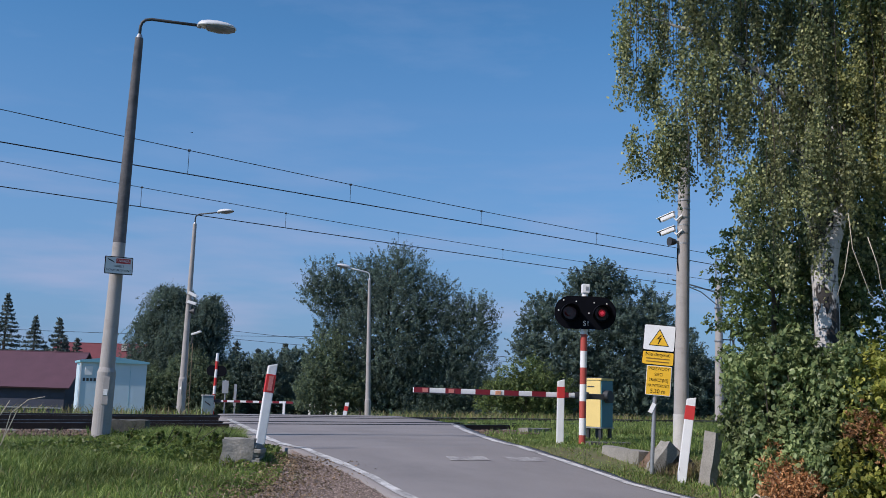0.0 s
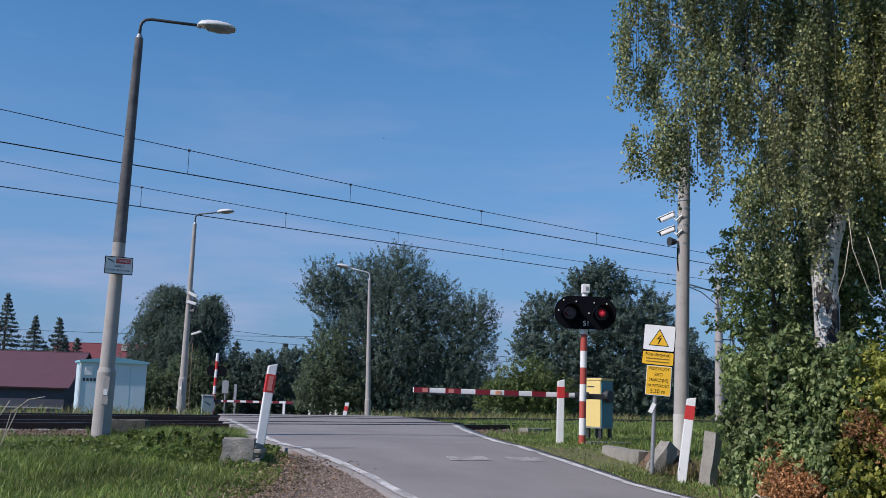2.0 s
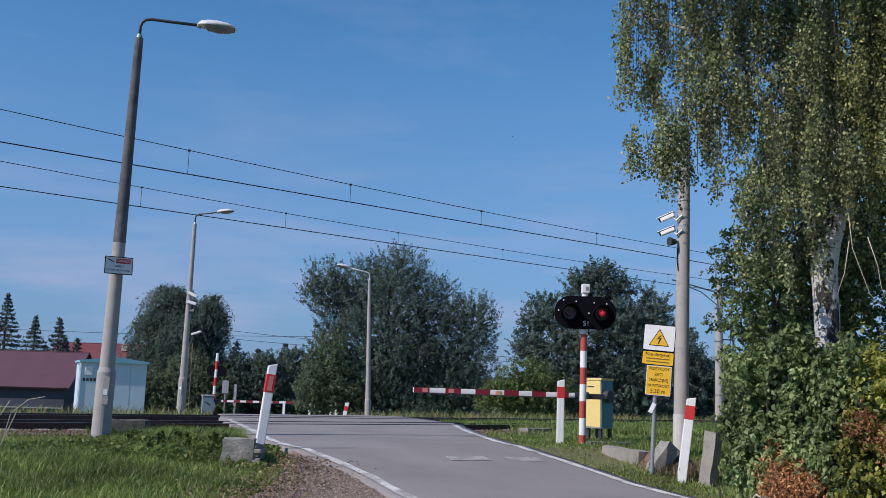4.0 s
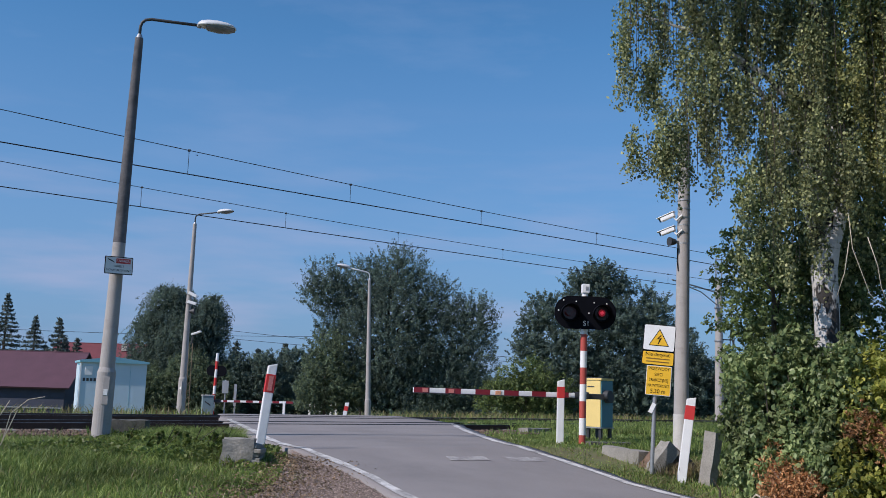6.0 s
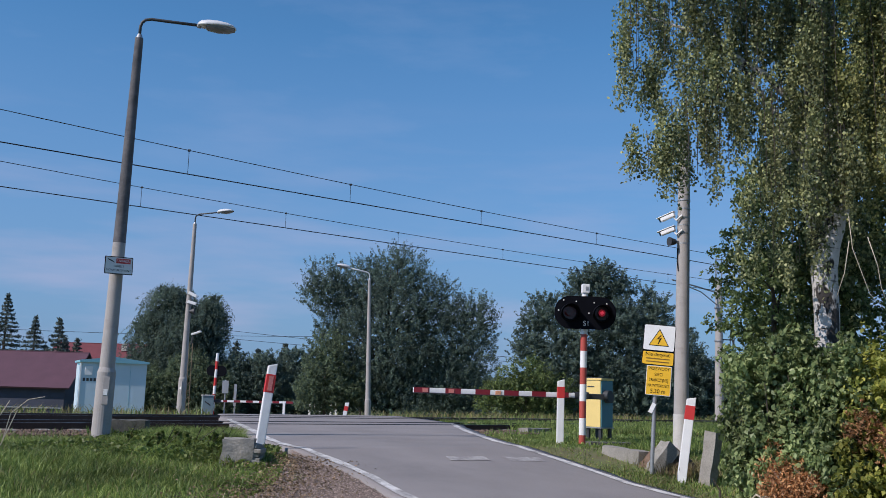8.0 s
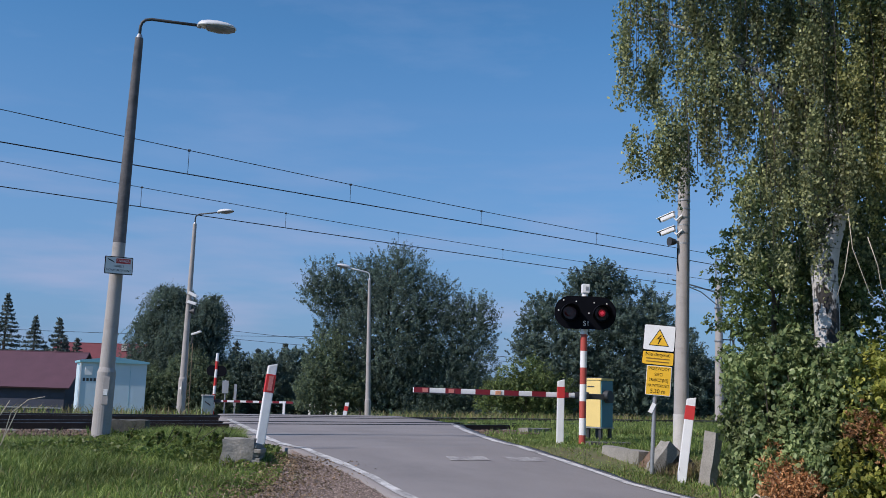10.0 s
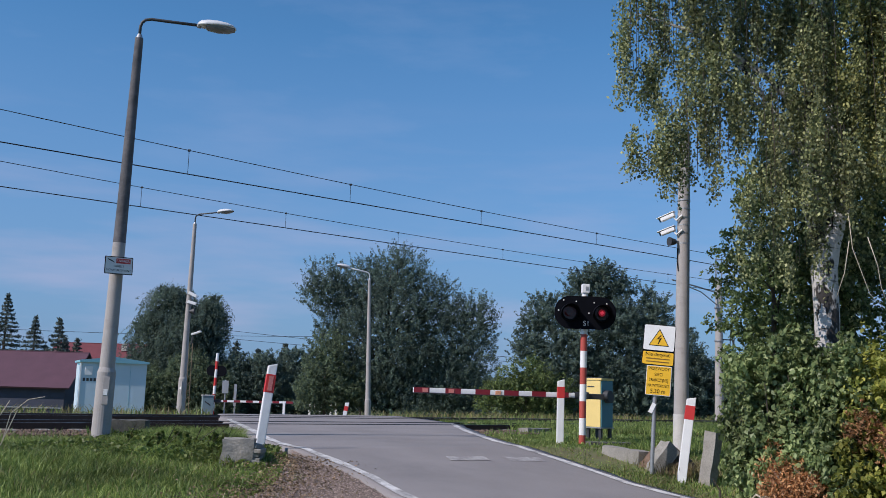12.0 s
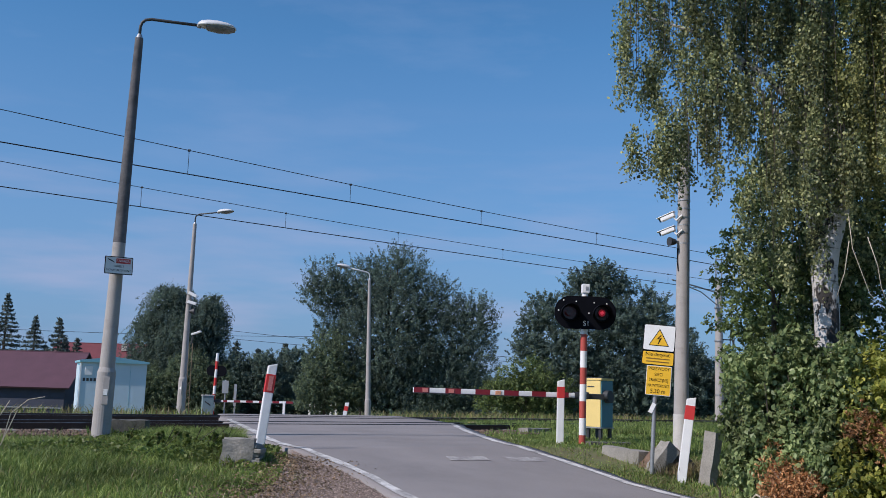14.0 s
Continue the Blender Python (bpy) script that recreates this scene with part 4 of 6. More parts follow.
# ---- crossing signal with its two red lamps ----
def build_signal():
    x, y = 2.6, 17.6
    s = thing("crossing_signal", "crossing signal with two red lamps on a banded post", "signal", pose(x, y, gz(x, y), 0, 0.7, 0))
    z, red, r = -0.1, True, 0.062
    for i, h in enumerate((0.25, 0.302, 0.302, 0.302, 0.302, 0.302, 0.302, 0.15)):
        part("red_band" if red else "white_band", rod((0, 0, z), (0, 0, z + h), r, seg=20), BRICK_RED if red else WHITE, s)
        z, red = z + h, not red
    part("mast", rod((0, 0, z), (0, 0, 2.78), 0.055, seg=20), WHITE, s)
    part("junction_box", box((0.14, 0.14, 0.17), (0.01, 0, 2.8), 0.015), WHITE, s, "small white junction box")
    part("box_mark", box((0.05, 0.006, 0.07), (0.03, -0.073, 2.8)), GREY_STEEL, s)
    board = part("backboard", plate(rounded(1.12, 0.6, 0.29, 0.0, 2.35, 10), 0.03), BLACK, s, "oval black backboard")
    board.location.y = -0.1
    for bx, bz in ((-0.4, 2.567), (-0.17, 2.55), (-0.49, 2.38), (0.155, 2.536), (0.386, 2.526), (0.065, 2.343)):
        part("bolt", rod((bx, -0.012, bz), (bx, -0.03, bz), 0.013, seg=8), WHITE, board, "pale bolt head")
    inserts = []
    for lx in (-0.29, 0.29):
        # housing ring, dark lens and visor
        ring = bmesh.new()
        for r0, r1, y0, y1 in ((0.15, 0.15, -0.11, -0.2), (0.15, 0.125, -0.2, -0.2), (0.125, 0.125, -0.2, -0.15)):
            ka = [ring.verts.new((lx + r0 * math.cos(k * math.tau / 24), y0, 2.34 + r0 * math.sin(k * math.tau / 24))) for k in range(24)]
            kb = [ring.verts.new((lx + r1 * math.cos(k * math.tau / 24), y1, 2.34 + r1 * math.sin(k * math.tau / 24))) for k in range(24)]
            for k in range(24):
                ring.faces.new((ka[k], ka[(k + 1) % 24], kb[(k + 1) % 24], kb[k]))
        part("lamp_housing", ring, BLACK, s)
        part("lens", rod((lx, -0.115, 2.34), (lx, -0.13, 2.34), 0.148, seg=24), LENS, s, "dark red lens")
        hood = bmesh.new()
        angs = [radians(-25 + 230 * k / 18) for k in range(19)]
        fr = [(lx + 0.16 * math.cos(a), -0.11, 2.34 + 0.16 * math.sin(a)) for a in angs]
        bk = [(lx + 0.175 * math.cos(a), -0.2 - 0.26 * max(0.0, 0.35 + 0.65 * math.sin(a)), 2.34 + 0.175 * math.sin(a) - 0.03) for a in angs]
        va, vb = [hood.verts.new(p) for p in fr], [hood.verts.new(p) for p in bk]
        for k in range(18):
            hood.faces.new((va[k], va[k + 1], vb[k + 1], vb[k]))
        h = part("visor", hood, BLACK, s, "curved black visor")
        sol = h.modifiers.new("thick", "SOLIDIFY")
        sol.thickness = 0.006
        # a turning lamp disc: one face gives light, the other is dark
        disc = part("lamp_disc", rod((0, -0.006, 0), (0, 0.006, 0), 0.068, seg=20), LENS, s, "turning lamp disc")
        part("lit_rim", rod((0, -0.0065, 0), (0, -0.009, 0), 0.064, seg=20), LIT_RIM, disc, "dim red rim of the lamp")
        core = bmesh.new()
        for dx, dz, rr in ((-0.018, 0.0, 0.016), (0.02, 0.004, 0.02), (0.0, -0.024, 0.012), (0.004, 0.026, 0.012)):
            rod((dx, -0.0092, dz), (dx, -0.013, dz), rr, seg=12, bm=core)
        part("lit_face", core, LIT, disc, "glowing red face")
        disc.location = (lx - 0.005, -0.215, 2.345)
        inserts.append(disc)
    lettering("S1", 0.13, (0.02, -0.121, 2.15), WHITE, s)
    return inserts


DISCS = build_signal()


# ---- barriers ----
def build_barrier(m, length, label, counter=False):
    t = thing("crossing_barrier", label, "barrier", m, "crossing barriers")
    arm = part("boom", box((length, 0.06, 0.09), (-length / 2, 0, 0), 0.012), WHITE, t, "white boom with red stripes")
    for a, b in ((0.0, 0.28), (0.57, 0.85), (1.12, 1.39), (1.65, 1.92), (2.17, 2.43), (2.7, 2.86)):
        sc = length / 3.0
        part("red_stripe", box(((b - a) * sc, 0.066, 0.096), (-length + (a + b) / 2 * sc + 0.012, 0, 0)), BOOM_RED, arm)
    for u, m2 in ((0.215, PALE_RED_REFLECTOR), (0.69, PALE_RED_REFLECTOR), (1.55, REFLECTOR)):
        part("reflector", box((0.1, 0.012, 0.07), (-length + u * length / 3.0, -0.036, 0)), m2, arm)
    part("boom_edge", box((length - 0.02, 0.075, 0.012), (-length / 2, 0, -0.049)), DARK_STEEL, arm)
    part("boom_clamp", box((0.3, 0.1, 0.13), (0.12, 0.02, 0), 0.02), DARK_STEEL, t)
    if counter:
        part("counter_arm", box((0.34, 0.07, 0.1), (0.4, 0.05, -0.01), 0.015), DARK_STEEL, t, "dark steel arm towards the drive")
    return t


def build_drive():
    x, y = 3.135, 19.0
    d = thing("barrier_drive", "barrier drive cabinet with pale yellow and teal sides on steel legs", "cabinet", pose(x, y, gz(x, y) - 0.08, 0, 0, 44) @ Matrix.Diagonal((1.038, 1.038, 1.038, 1)))
    part("body", box((0.36, 0.36, 0.87), (0, 0, 0.765), 0.012), TEAL, d, "teal sheet metal body")
    part("side_panel", box((0.012, 0.345, 0.85), (-0.186, 0, 0.765), 0.003), PALE_YELLOW, d, "pale yellow sheet metal side")
    part("door_panel", box((0.34, 0.008, 0.83), (0, -0.184, 0.765), 0.003), TEAL, d)
    part("lid", box((0.4, 0.4, 0.05), (0, 0, 1.22), 0.012), PALE_YELLOW, d, "pale yellow lid with dark rim")
    part("lid_rim", box((0.405, 0.405, 0.012), (0, 0, 1.245), 0.003), DARK_STEEL, d)
    part("floor_plate", box((0.4, 0.4, 0.02), (0, 0, 0.322), 0.004), GREY_STEEL, d)
    part("vent_slot", box((0.006, 0.15, 0.02), (-0.194, 0.05, 1.08)), DARK_STEEL, d)
    for a, b in ((-0.14, -0.14), (0.14, -0.14), (-0.14, 0.14), (0.14, 0.14)):
        part("leg", box((0.055, 0.055, 0.36), (a, b, 0.135)), DARK_STEEL, d)
    part("shaft_plate", plate(rounded(0.26, 0.2, 0.08, 0.02, 0.88), 0.04), DARK_STEEL, d).location = (0, -0.21, 0)
    part("hub", rod((-0.06, -0.19, 0.92), (-0.06, -0.3, 0.92), 0.095, seg=20), DARK_STEEL, d)


build_barrier(pose(2.5, 17.85, 1.57, 0, 0.3, 9), 3.0, "lowered red and white striped barrier boom across the road", True)
build_drive()


# ---- electric warning sign and camera pole ----
def build_warning_sign():
    x, y = 3.145, 14.36
    z0 = gz(x, y) + 0.075
    s = thing("warning_sign", "overhead line warning sign with yellow plates on a thin steel post", "sign", pose(x, y, z0, 0, 2.6, -15))
    part("post", rod((0, 0, -0.35), (0, 0, 1.95), 0.03, seg=14), GREY_STEEL, s)
    up = part("upper_plate", plate(rounded(0.465, 0.6, 0.03, 0.03, 1.79), 0.012), BLACK, s, "white plate with yellow triangle and text panel")
    up.matrix_basis = pose(0, -0.045, 1.79) @ pose(0, 0, 0, 0, 2.0, 0) @ pose(0, 0, -1.79)
    part("white_face", plate(rounded(0.445, 0.37, 0.02, 0.03, 1.895), 0.016), WHITE, up)
    part("yellow_face", plate(rounded(0.445, 0.185, 0.02, 0.03, 1.592), 0.016), YELLOW, up)
    tri = [(0.03 - 0.15, 1.775), (0.03 + 0.15, 1.775), (0.03, 2.03)]
    part("triangle_border", plate(tri, 0.02), BLACK, up)
    part("triangle", plate([(0.03 - 0.132, 1.786), (0.03 + 0.132, 1.786), (0.03, 2.008)], 0.023), YELLOW, up)
    bolt = [(0.05, 1.94), (-0.01, 1.87), (0.035, 1.875), (0.01, 1.8), (0.025, 1.8), (0.065, 1.895), (0.022, 1.885), (0.065, 1.94)]
    part("lightning_symbol", plate(bolt, 0.027), BLACK, up)
    lettering("Nie dotykać", 0.072, (0.03, -0.0095, 1.645), BLACK, up)
    for k, w in enumerate((0.34, 0.33)):
        part("small_print", box((w, 0.002, 0.016), (0.03, -0.009, 1.585 - 0.045 * k)), SMALL_PRINT, up)
    lo = part("lower_plate", plate(rounded(0.36, 0.43, 0.012, 0.045, 1.265), 0.012), WHITE, s, "yellow plate with height notice")
    lo.matrix_basis = pose(0, -0.045, 1.265) @ pose(0, 0, 0, 0, 1.5, 0) @ pose(0, 0, -1.265)
    part("yellow_face", plate(rounded(0.345, 0.415, 0.01, 0.045, 1.265), 0.016), YELLOW, lo)
    for k, (w, size, st) in enumerate((("PRZEWODY", 0.066, 0.85), ("SIECI", 0.066, 0.9), ("TRAKCYJNEJ", 0.066, 0.76), ("NA WYSOKOŚCI", 0.06, 0.66), ("5,30 m", 0.085, 0.95))):
        lettering(w, size, (0.045, -0.0095, 1.435 - 0.082 * k), BLACK, lo, stretch=st)
    for zz in (1.9, 1.65, 1.4, 1.12):
        part("clamp", box((0.1, 0.08, 0.03), (0.01, 0, zz)), GREY_STEEL, s)
    part("tag", box((0.06, 0.02, 0.15), (-0.03, -0.03, 0.86), turn=Matrix.Rotation(0.4, 4, "Y")), WHITE, s, "small crooked white tag")


def build_camera_pole():
    x, y = 4.135, 16.64
    z0 = gz(x, y)
    p = thing("camera_pole", "tapered grey concrete pole with painted base carrying cameras", "pole", pose(x, y, z0, 0, 1.25, 0))
    part("pole", rod((0, 0, -0.3), (0, 0, 5.6), 0.132, 0.097, 32), CONCRETE, p)
    part("painted_base", rod((0, 0, -0.25), (0, 0, 0.66), 0.136, 0.132, 32), PALE_BASE, p, "pale limewashed base")
    for zz in (4.37, 4.22, 4.07, 3.93, 3.79, 3.6):
        part("strap", rod((0, 0, zz), (0, 0, zz + 0.024), 0.112, seg=24), GREY_STEEL, p, "steel strap")
    part("cable", pipe([(-0.11, -0.05, 3.52), (-0.12, -0.06, 3.3), (-0.1, -0.07, 3.12)], 0.009, 6), BLACK, p)
    cam_t = thing("security_camera", "white box security camera with sun shield on a pole", "security camera", group="security cameras on the pole")
    part("housing", box((0.26, 0.09, 0.07), (-0.16, 0, 0.0), 0.014), WHITE, cam_t)
    part("sun_shield", box((0.33, 0.115, 0.014), (-0.18, 0, 0.047), 0.004), WHITE, cam_t)
    part("front_glass", box((0.006, 0.075, 0.065), (-0.313, 0, 0)), BLACK, cam_t)
    part("bracket", pipe([(-0.06, 0, -0.045), (-0.04, 0, -0.115), (0.09, 0, -0.07)], 0.018, 8), WHITE, cam_t)
    cam_t.matrix_basis = pose(x - 0.06, y - 0.07, z0 + 4.135, 0, -20, -32)
    copy_thing(cam_t, pose(x - 0.055, y - 0.07, z0 + 3.88, 0, -18, -32))
    hr = thing("loudspeaker", "small dark round horn loudspeaker on a concrete pole", "loudspeaker", pose(x - 0.12, y - 0.08, z0 + 3.63, 0, 0, 20))
    part("horn", rod((-0.08, 0, 0), (0.045, 0, 0), 0.08, 0.045, 18), DARK_STEEL, hr)
    part("bracket", box((0.14, 0.045, 0.045), (0.09, 0, 0), 0.006), GREY_STEEL, hr)


build_warning_sign()
build_camera_pole()


# ---- overhead line ----
def build_overhead():
    CZ = 6.05
    for q0, drops in ((0.0, [-7.03, -2.89, 1.27, 5.77]), (-TRACK_GAP, [-6.35, -2.16, 1.75, 6.06])):
        t = thing("overhead_line", "dark contact wire hanging from a messenger wire by droppers", "overhead line", group="overhead lines of the two tracks")
        ss = np.arange(-60, 62, 2.0)
        high = lambda s: CZ + 0.33 + 0.00085 * (s - 8) ** 2 if s < 24 else CZ + 0.55 + 0.0004 * (s - 24)
        part("contact_wire", pipe([on_track(s, q0, CZ) for s in ss], 0.013, 6), WIRE, t, smooth=True)
        part("messenger_wire", pipe([on_track(s, q0, high(s)) for s in ss], 0.009, 6), WIRE, t, smooth=True)
        drops = [drops[0] - 4.2 * k for k in range(6, 0, -1)] + drops + [drops[-1] + 4.3 * k for k in range(1, 6)]
        for s in drops:
            part("dropper", rod(on_track(s, q0, CZ), on_track(s, q0, high(s)), 0.006, seg=6), WIRE, t)
            part("clip", box((0.06, 0.03, 0.05), on_track(s, q0, high(s)), 0.01), WIRE, t)


def build_mast():
    x, y = 12.55, 43.5
    z0 = gz(x, y)
    m = thing("overhead_line_mast", "grey concrete railway mast with steel brackets", "mast", pose(x, y, z0, 0, 0.6, 0))
    part("pole", rod((0, 0, -0.3), (0, 0, 6.4), 0.2, 0.15, 16), CONCRETE, m)
    for dx in (-0.13, 0.13):
        part("top_bar", box((0.05, 0.05, 1.0), (dx, 0, 6.9)), GREY_STEEL, m)
    part("top_yoke", box((0.34, 0.06, 0.06), (0, 0, 7.35)), GREY_STEEL, m)
    part("cantilever", pipe([(0, 0, 5.8), (-1.2, -0.9, 5.95), (-2.6, -1.9, 6.1)], 0.035, 8), GREY_STEEL, m)
    part("steady_arm", pipe([(0, 0, 5.2), (-1.0, -0.7, 5.75), (-1.9, -1.3, 5.95)], 0.025, 8), GREY_STEEL, m)
    for zz in (1.2, 2.8, 3.6, 5.1):
        part("strap", rod((0, 0, zz), (0, 0, zz + 0.06), 0.205, seg=16), GREY_STEEL, m)
    for zz, w in ((3.7, 0.55), (5.4, 0.5)):
        part("cross_arm", box((w, 0.06, 0.05), (w / 2 + 0.15, 0, zz)), DARK_STEEL, m)
        part("insulator", rod((w + 0.1, 0, zz), (w + 0.1, 0, zz - 0.35), 0.05, 0.04, 10), DARK_STEEL, m)
    part("tension_cable", pipe([(0.6, 0, 5.4), (0.5, 0, 3.5), (0.5, 0, 1.0)], 0.02, 6), DARK_STEEL, m)
    part("cable", pipe([(0.75, 0, 5.3), (1.0, 0, 4.6), (0.85, 0, 3.9)], 0.02, 6), DARK_STEEL, m)


build_overhead()
build_mast()


# ---- beyond the railway: hut, barn, house, far barrier ----
def build_hut():
    x, y = -13.06, 38.6
    h = thing("utility_hut", "pale blue sheet metal railway equipment hut with turquoise roof edge", "hut", pose(x, y, 0.44, 0, 0, 25))
    part("wall", box((2.45, 2.0, 2.0), (0, 0, 0.98), 0.02), HUT_BLUE, h, "pale blue walls")
    roof = bmesh.new()
    pr = [(-1.29, 1.94), (1.29, 1.94), (1.29, 2.02), (0, 2.18), (-1.29, 2.02)]
    a = [roof.verts.new((xx, -1.12, zz)) for xx, zz in pr]
    b = [roof.verts.new((xx, 1.12, zz)) for xx, zz in pr]
    roof.faces.new(a)
    roof.faces.new(b[::-1])
    for k in range(5):
        roof.faces.new((a[k], b[k], b[(k + 1) % 5], a[(k + 1) % 5]))
    part("roof", roof, HUT_TRIM, h, "turquoise shallow gable roof")
    part("corner_trim", box((0.05, 0.05, 1.9), (-1.225, -1.0, 0.98)), WHITE, h, "pale corner strip")
    for k in range(1, 4):
        part("panel_joint", box((0.012, 0.006, 1.88), (-1.225 + 0.6125 * k, -1.002, 0.97)), HUT_TRIM, h)
    part("vent", box((0.28, 0.03, 0.34), (-0.93, -1.01, 1.62), 0.01), WHITE, h, "white vent grille")
    part("plinth", box((2.4, 1.95, 0.1), (0, 0, -0.02)), OLD_CONCRETE, h)
    for k in range(6):
        part("mark_bar", box((0.09, 0.006, 0.12), (-1.08 + 0.13 * k, -1.005, 1.28)), DARK_STEEL, h)
    door = part("door", box((0.03, 0.9, 1.75), (-1.235, -0.1, 0.95), 0.008), HUT_BLUE, h)
    part("door_frame", box((0.02, 1.0, 0.05), (-1.236, -0.1, 1.86)), HUT_TRIM, door)


def gable(name, label, x, y, rz, length, depth, base, eave, ridge, roof_m, wall_m):
    t = thing(name, label, "building", pose(x, y, base, 0, 0, rz))
    e, r = eave - base, ridge - base
    part("wall", box((length, depth, e + 0.5), (0, 0, e / 2 - 0.25)), wall_m, t)
    for sx in (-1, 1):
        bm = bmesh.new()
        for xx in (0, 0.12):
            bm.verts.new((sx * (length / 2 - xx), -depth / 2, e)), bm.verts.new((sx * (length / 2 - xx), depth / 2, e)), bm.verts.new((sx * (length / 2 - xx), 0, r - 0.1))
        v = list(bm.verts)
        bm.faces.new(v[:3]), bm.faces.new(v[3:])
        for k in range(3):
            bm.faces.new((v[k], v[(k + 1) % 3], v[3 + (k + 1) % 3], v[3 + k]))
        part("gable_wall", bm, wall_m, t)
    slope = math.hypot(depth / 2 + 0.4, r - e)
    ang = math.atan2(r - e, depth / 2)
    for sy in (-1, 1):
        mid = Vector((0, sy * (depth / 4 + 0.2), (e + r) / 2 - 0.1))
        roof = part("roof", box((length + 0.7, slope, 0.1), mid, bm=None, turn=Matrix.Rotation(-sy * ang, 4, "X")), roof_m, t)
        for k in range(int(length / 1.1)):
            part("roof_seam", box((0.02, slope, 0.012), mid + Vector((-length / 2 + 0.3 + 1.1 * k, 0, 0.054)), turn=Matrix.Rotation(-sy * ang, 4, "X")), roof_m, roof)
    part("ridge_cap", box((length + 0.7, 0.3, 0.08), (0, 0, r + 0.02), 0.02), roof_m, t)
    return t


def build_buildings():
    b = gable("barn", "long low dark timber barn with a dark red roof", -29.6, 61, 4, 14.0, 6.5, -0.8, 1.45, 3.5, ROOF_RED, BARN_WALL)
    part("wall_rail", box((13.9, 0.05, 0.07), (0, -3.29, 0.9)), GREY_STEEL, b, "pale rail along the wall")
    h = gable("house", "house with a bright red tiled roof behind the barn", -27.6, 84, 0, 10.6, 7.0, -0.8, 3.2, 5.1, ROOF_BRIGHT, RENDER_WALL)
    part("chimney", box((0.45, 0.45, 0.6), (0.6, -1.2, 5.6)), RENDER_WALL, h)


def build_far_side():
    """The other half of the crossing."""
    b = build_barrier(pose(-9.55, 42.6, 0.98, 0, 0.4, 180), 3.2, "lowered far red and white barrier boom seen from behind")
    d = thing("barrier_drive", "grey barrier drive cabinet beyond the railway", "cabinet", pose(-10.05, 42.4, 0.32, 0, 0, 20))
    part("body", box((0.48, 0.4, 0.8), (0, 0, 0.47), 0.02), GREY_TEAL, d)
    part("lid", box((0.53, 0.45, 0.05), (0, 0, 0.895), 0.01), PALE_BASE, d)
    part("scrawl", box((0.3, 0.006, 0.05), (-0.02, -0.203, 0.55), turn=Matrix.Rotation(0.6, 4, "Y")), DARK_STEEL, d)
    part("leg", box((0.5, 0.4, 0.12), (0, 0, 0.03)), DARK_STEEL, d)
    s = thing("crossing_signal", "far red and white signal post seen from behind", "signal", pose(-10.0, 43.2, 0.3, 0, 1.5, 0))
    z, red = -0.1, True
    for k in range(8):
        part("red_band" if red else "white_band", rod((0, 0, z), (0, 0, z + 0.36), 0.065, seg=14), RED if red else WHITE, s)
        z, red = z + 0.36, not red
    bb = part("backboard", plate(rounded(0.9, 0.46, 0.22, 0.02, 2.0, 8), 0.03), BLACK, s, "black backboard seen from behind")
    for lx, lz, w, h in ((-9.45, 1.6, 0.28, 0.55), (-9.0, 1.25, 0.12, 0.95)):
        t = thing("sign_board", "small grey back of a road sign on a post", "sign", pose(lx, 43.0, 0.3))
        part("board", box((w, 0.02, h), (0, 0, lz - 0.3), 0.004), GREY_STEEL, t)
        part("post", rod((0, 0.03, -0.1), (0, 0.03, lz), 0.03, seg=10), GREY_STEEL, t)
    rest = thing("boom_rest", "white forked support post beneath the far boom", "post", pose(-6.75, 42.6, 0.36))
    part("post", box((0.1, 0.1, 0.72), (0, 0, 0.3), 0.01), WHITE, rest)
    part("fork", box((0.2, 0.06, 0.06), (0, 0, 0.6)), WHITE, rest)
    fence = thing("low_fence", "row of short white posts beyond the road", "fence", pose(-6.6, 50, 0.2))
    for k in range(6):
        part("post", box((0.1, 0.1, 0.85), (0.27 * k, 0, 0.35), 0.01), WHITE, fence)
    part("rail", box((1.5, 0.05, 0.08), (0.68, 0, 0.35)), GREY_STEEL, fence)
    # slim lattice mast with a floodlight
    lm = thing("lattice_mast", "slim steel lattice mast with a small white floodlight", "mast", pose(-8.9, 34.5, 0.6))
    for dx in (-0.06, 0.06):
        part("upright", rod((dx, 0, -0.1), (dx, 0, 2.5), 0.016, seg=8), RUSTY, lm)
    for k in range(10):
        part("rung", rod((-0.06, 0, 0.25 * k), (0.06, 0, 0.25 * k + 0.12), 0.01, seg=6), RUSTY, lm)
    part("floodlight", box((0.36, 0.16, 0.07), (0.16, 0, 2.86), 0.02, turn=Matrix.Rotation(-0.35, 4, "Y")), WHITE, lm)
    part("neck", rod((0, 0, 2.45), (0.06, 0, 2.82), 0.03, seg=8), DARK_STEEL, lm)
    cam_t = thing("security_camera", "white security camera on a far lamp pole", "security camera", pose(-8.62, 32.85, 4.72, 0, 25, 0), "security cameras on the far pole")
    part("housing", box((0.3, 0.1, 0.1), (0.1, 0, 0), 0.012), WHITE, cam_t)
    part("bracket", box((0.12, 0.05, 0.05), (-0.06, 0.05, -0.05), 0.01), GREY_STEEL, cam_t)
    copy_thing(cam_t, pose(-8.64, 32.85, 4.42, 0, 15, 0))
    hr = thing("loudspeaker", "dark round horn loudspeaker on a far lamp pole", "loudspeaker", pose(-8.55, 32.85, 4.1))
    part("horn", rod((-0.05, 0, 0), (0.12, 0, 0), 0.05, 0.11, 14), DARK_STEEL, hr)
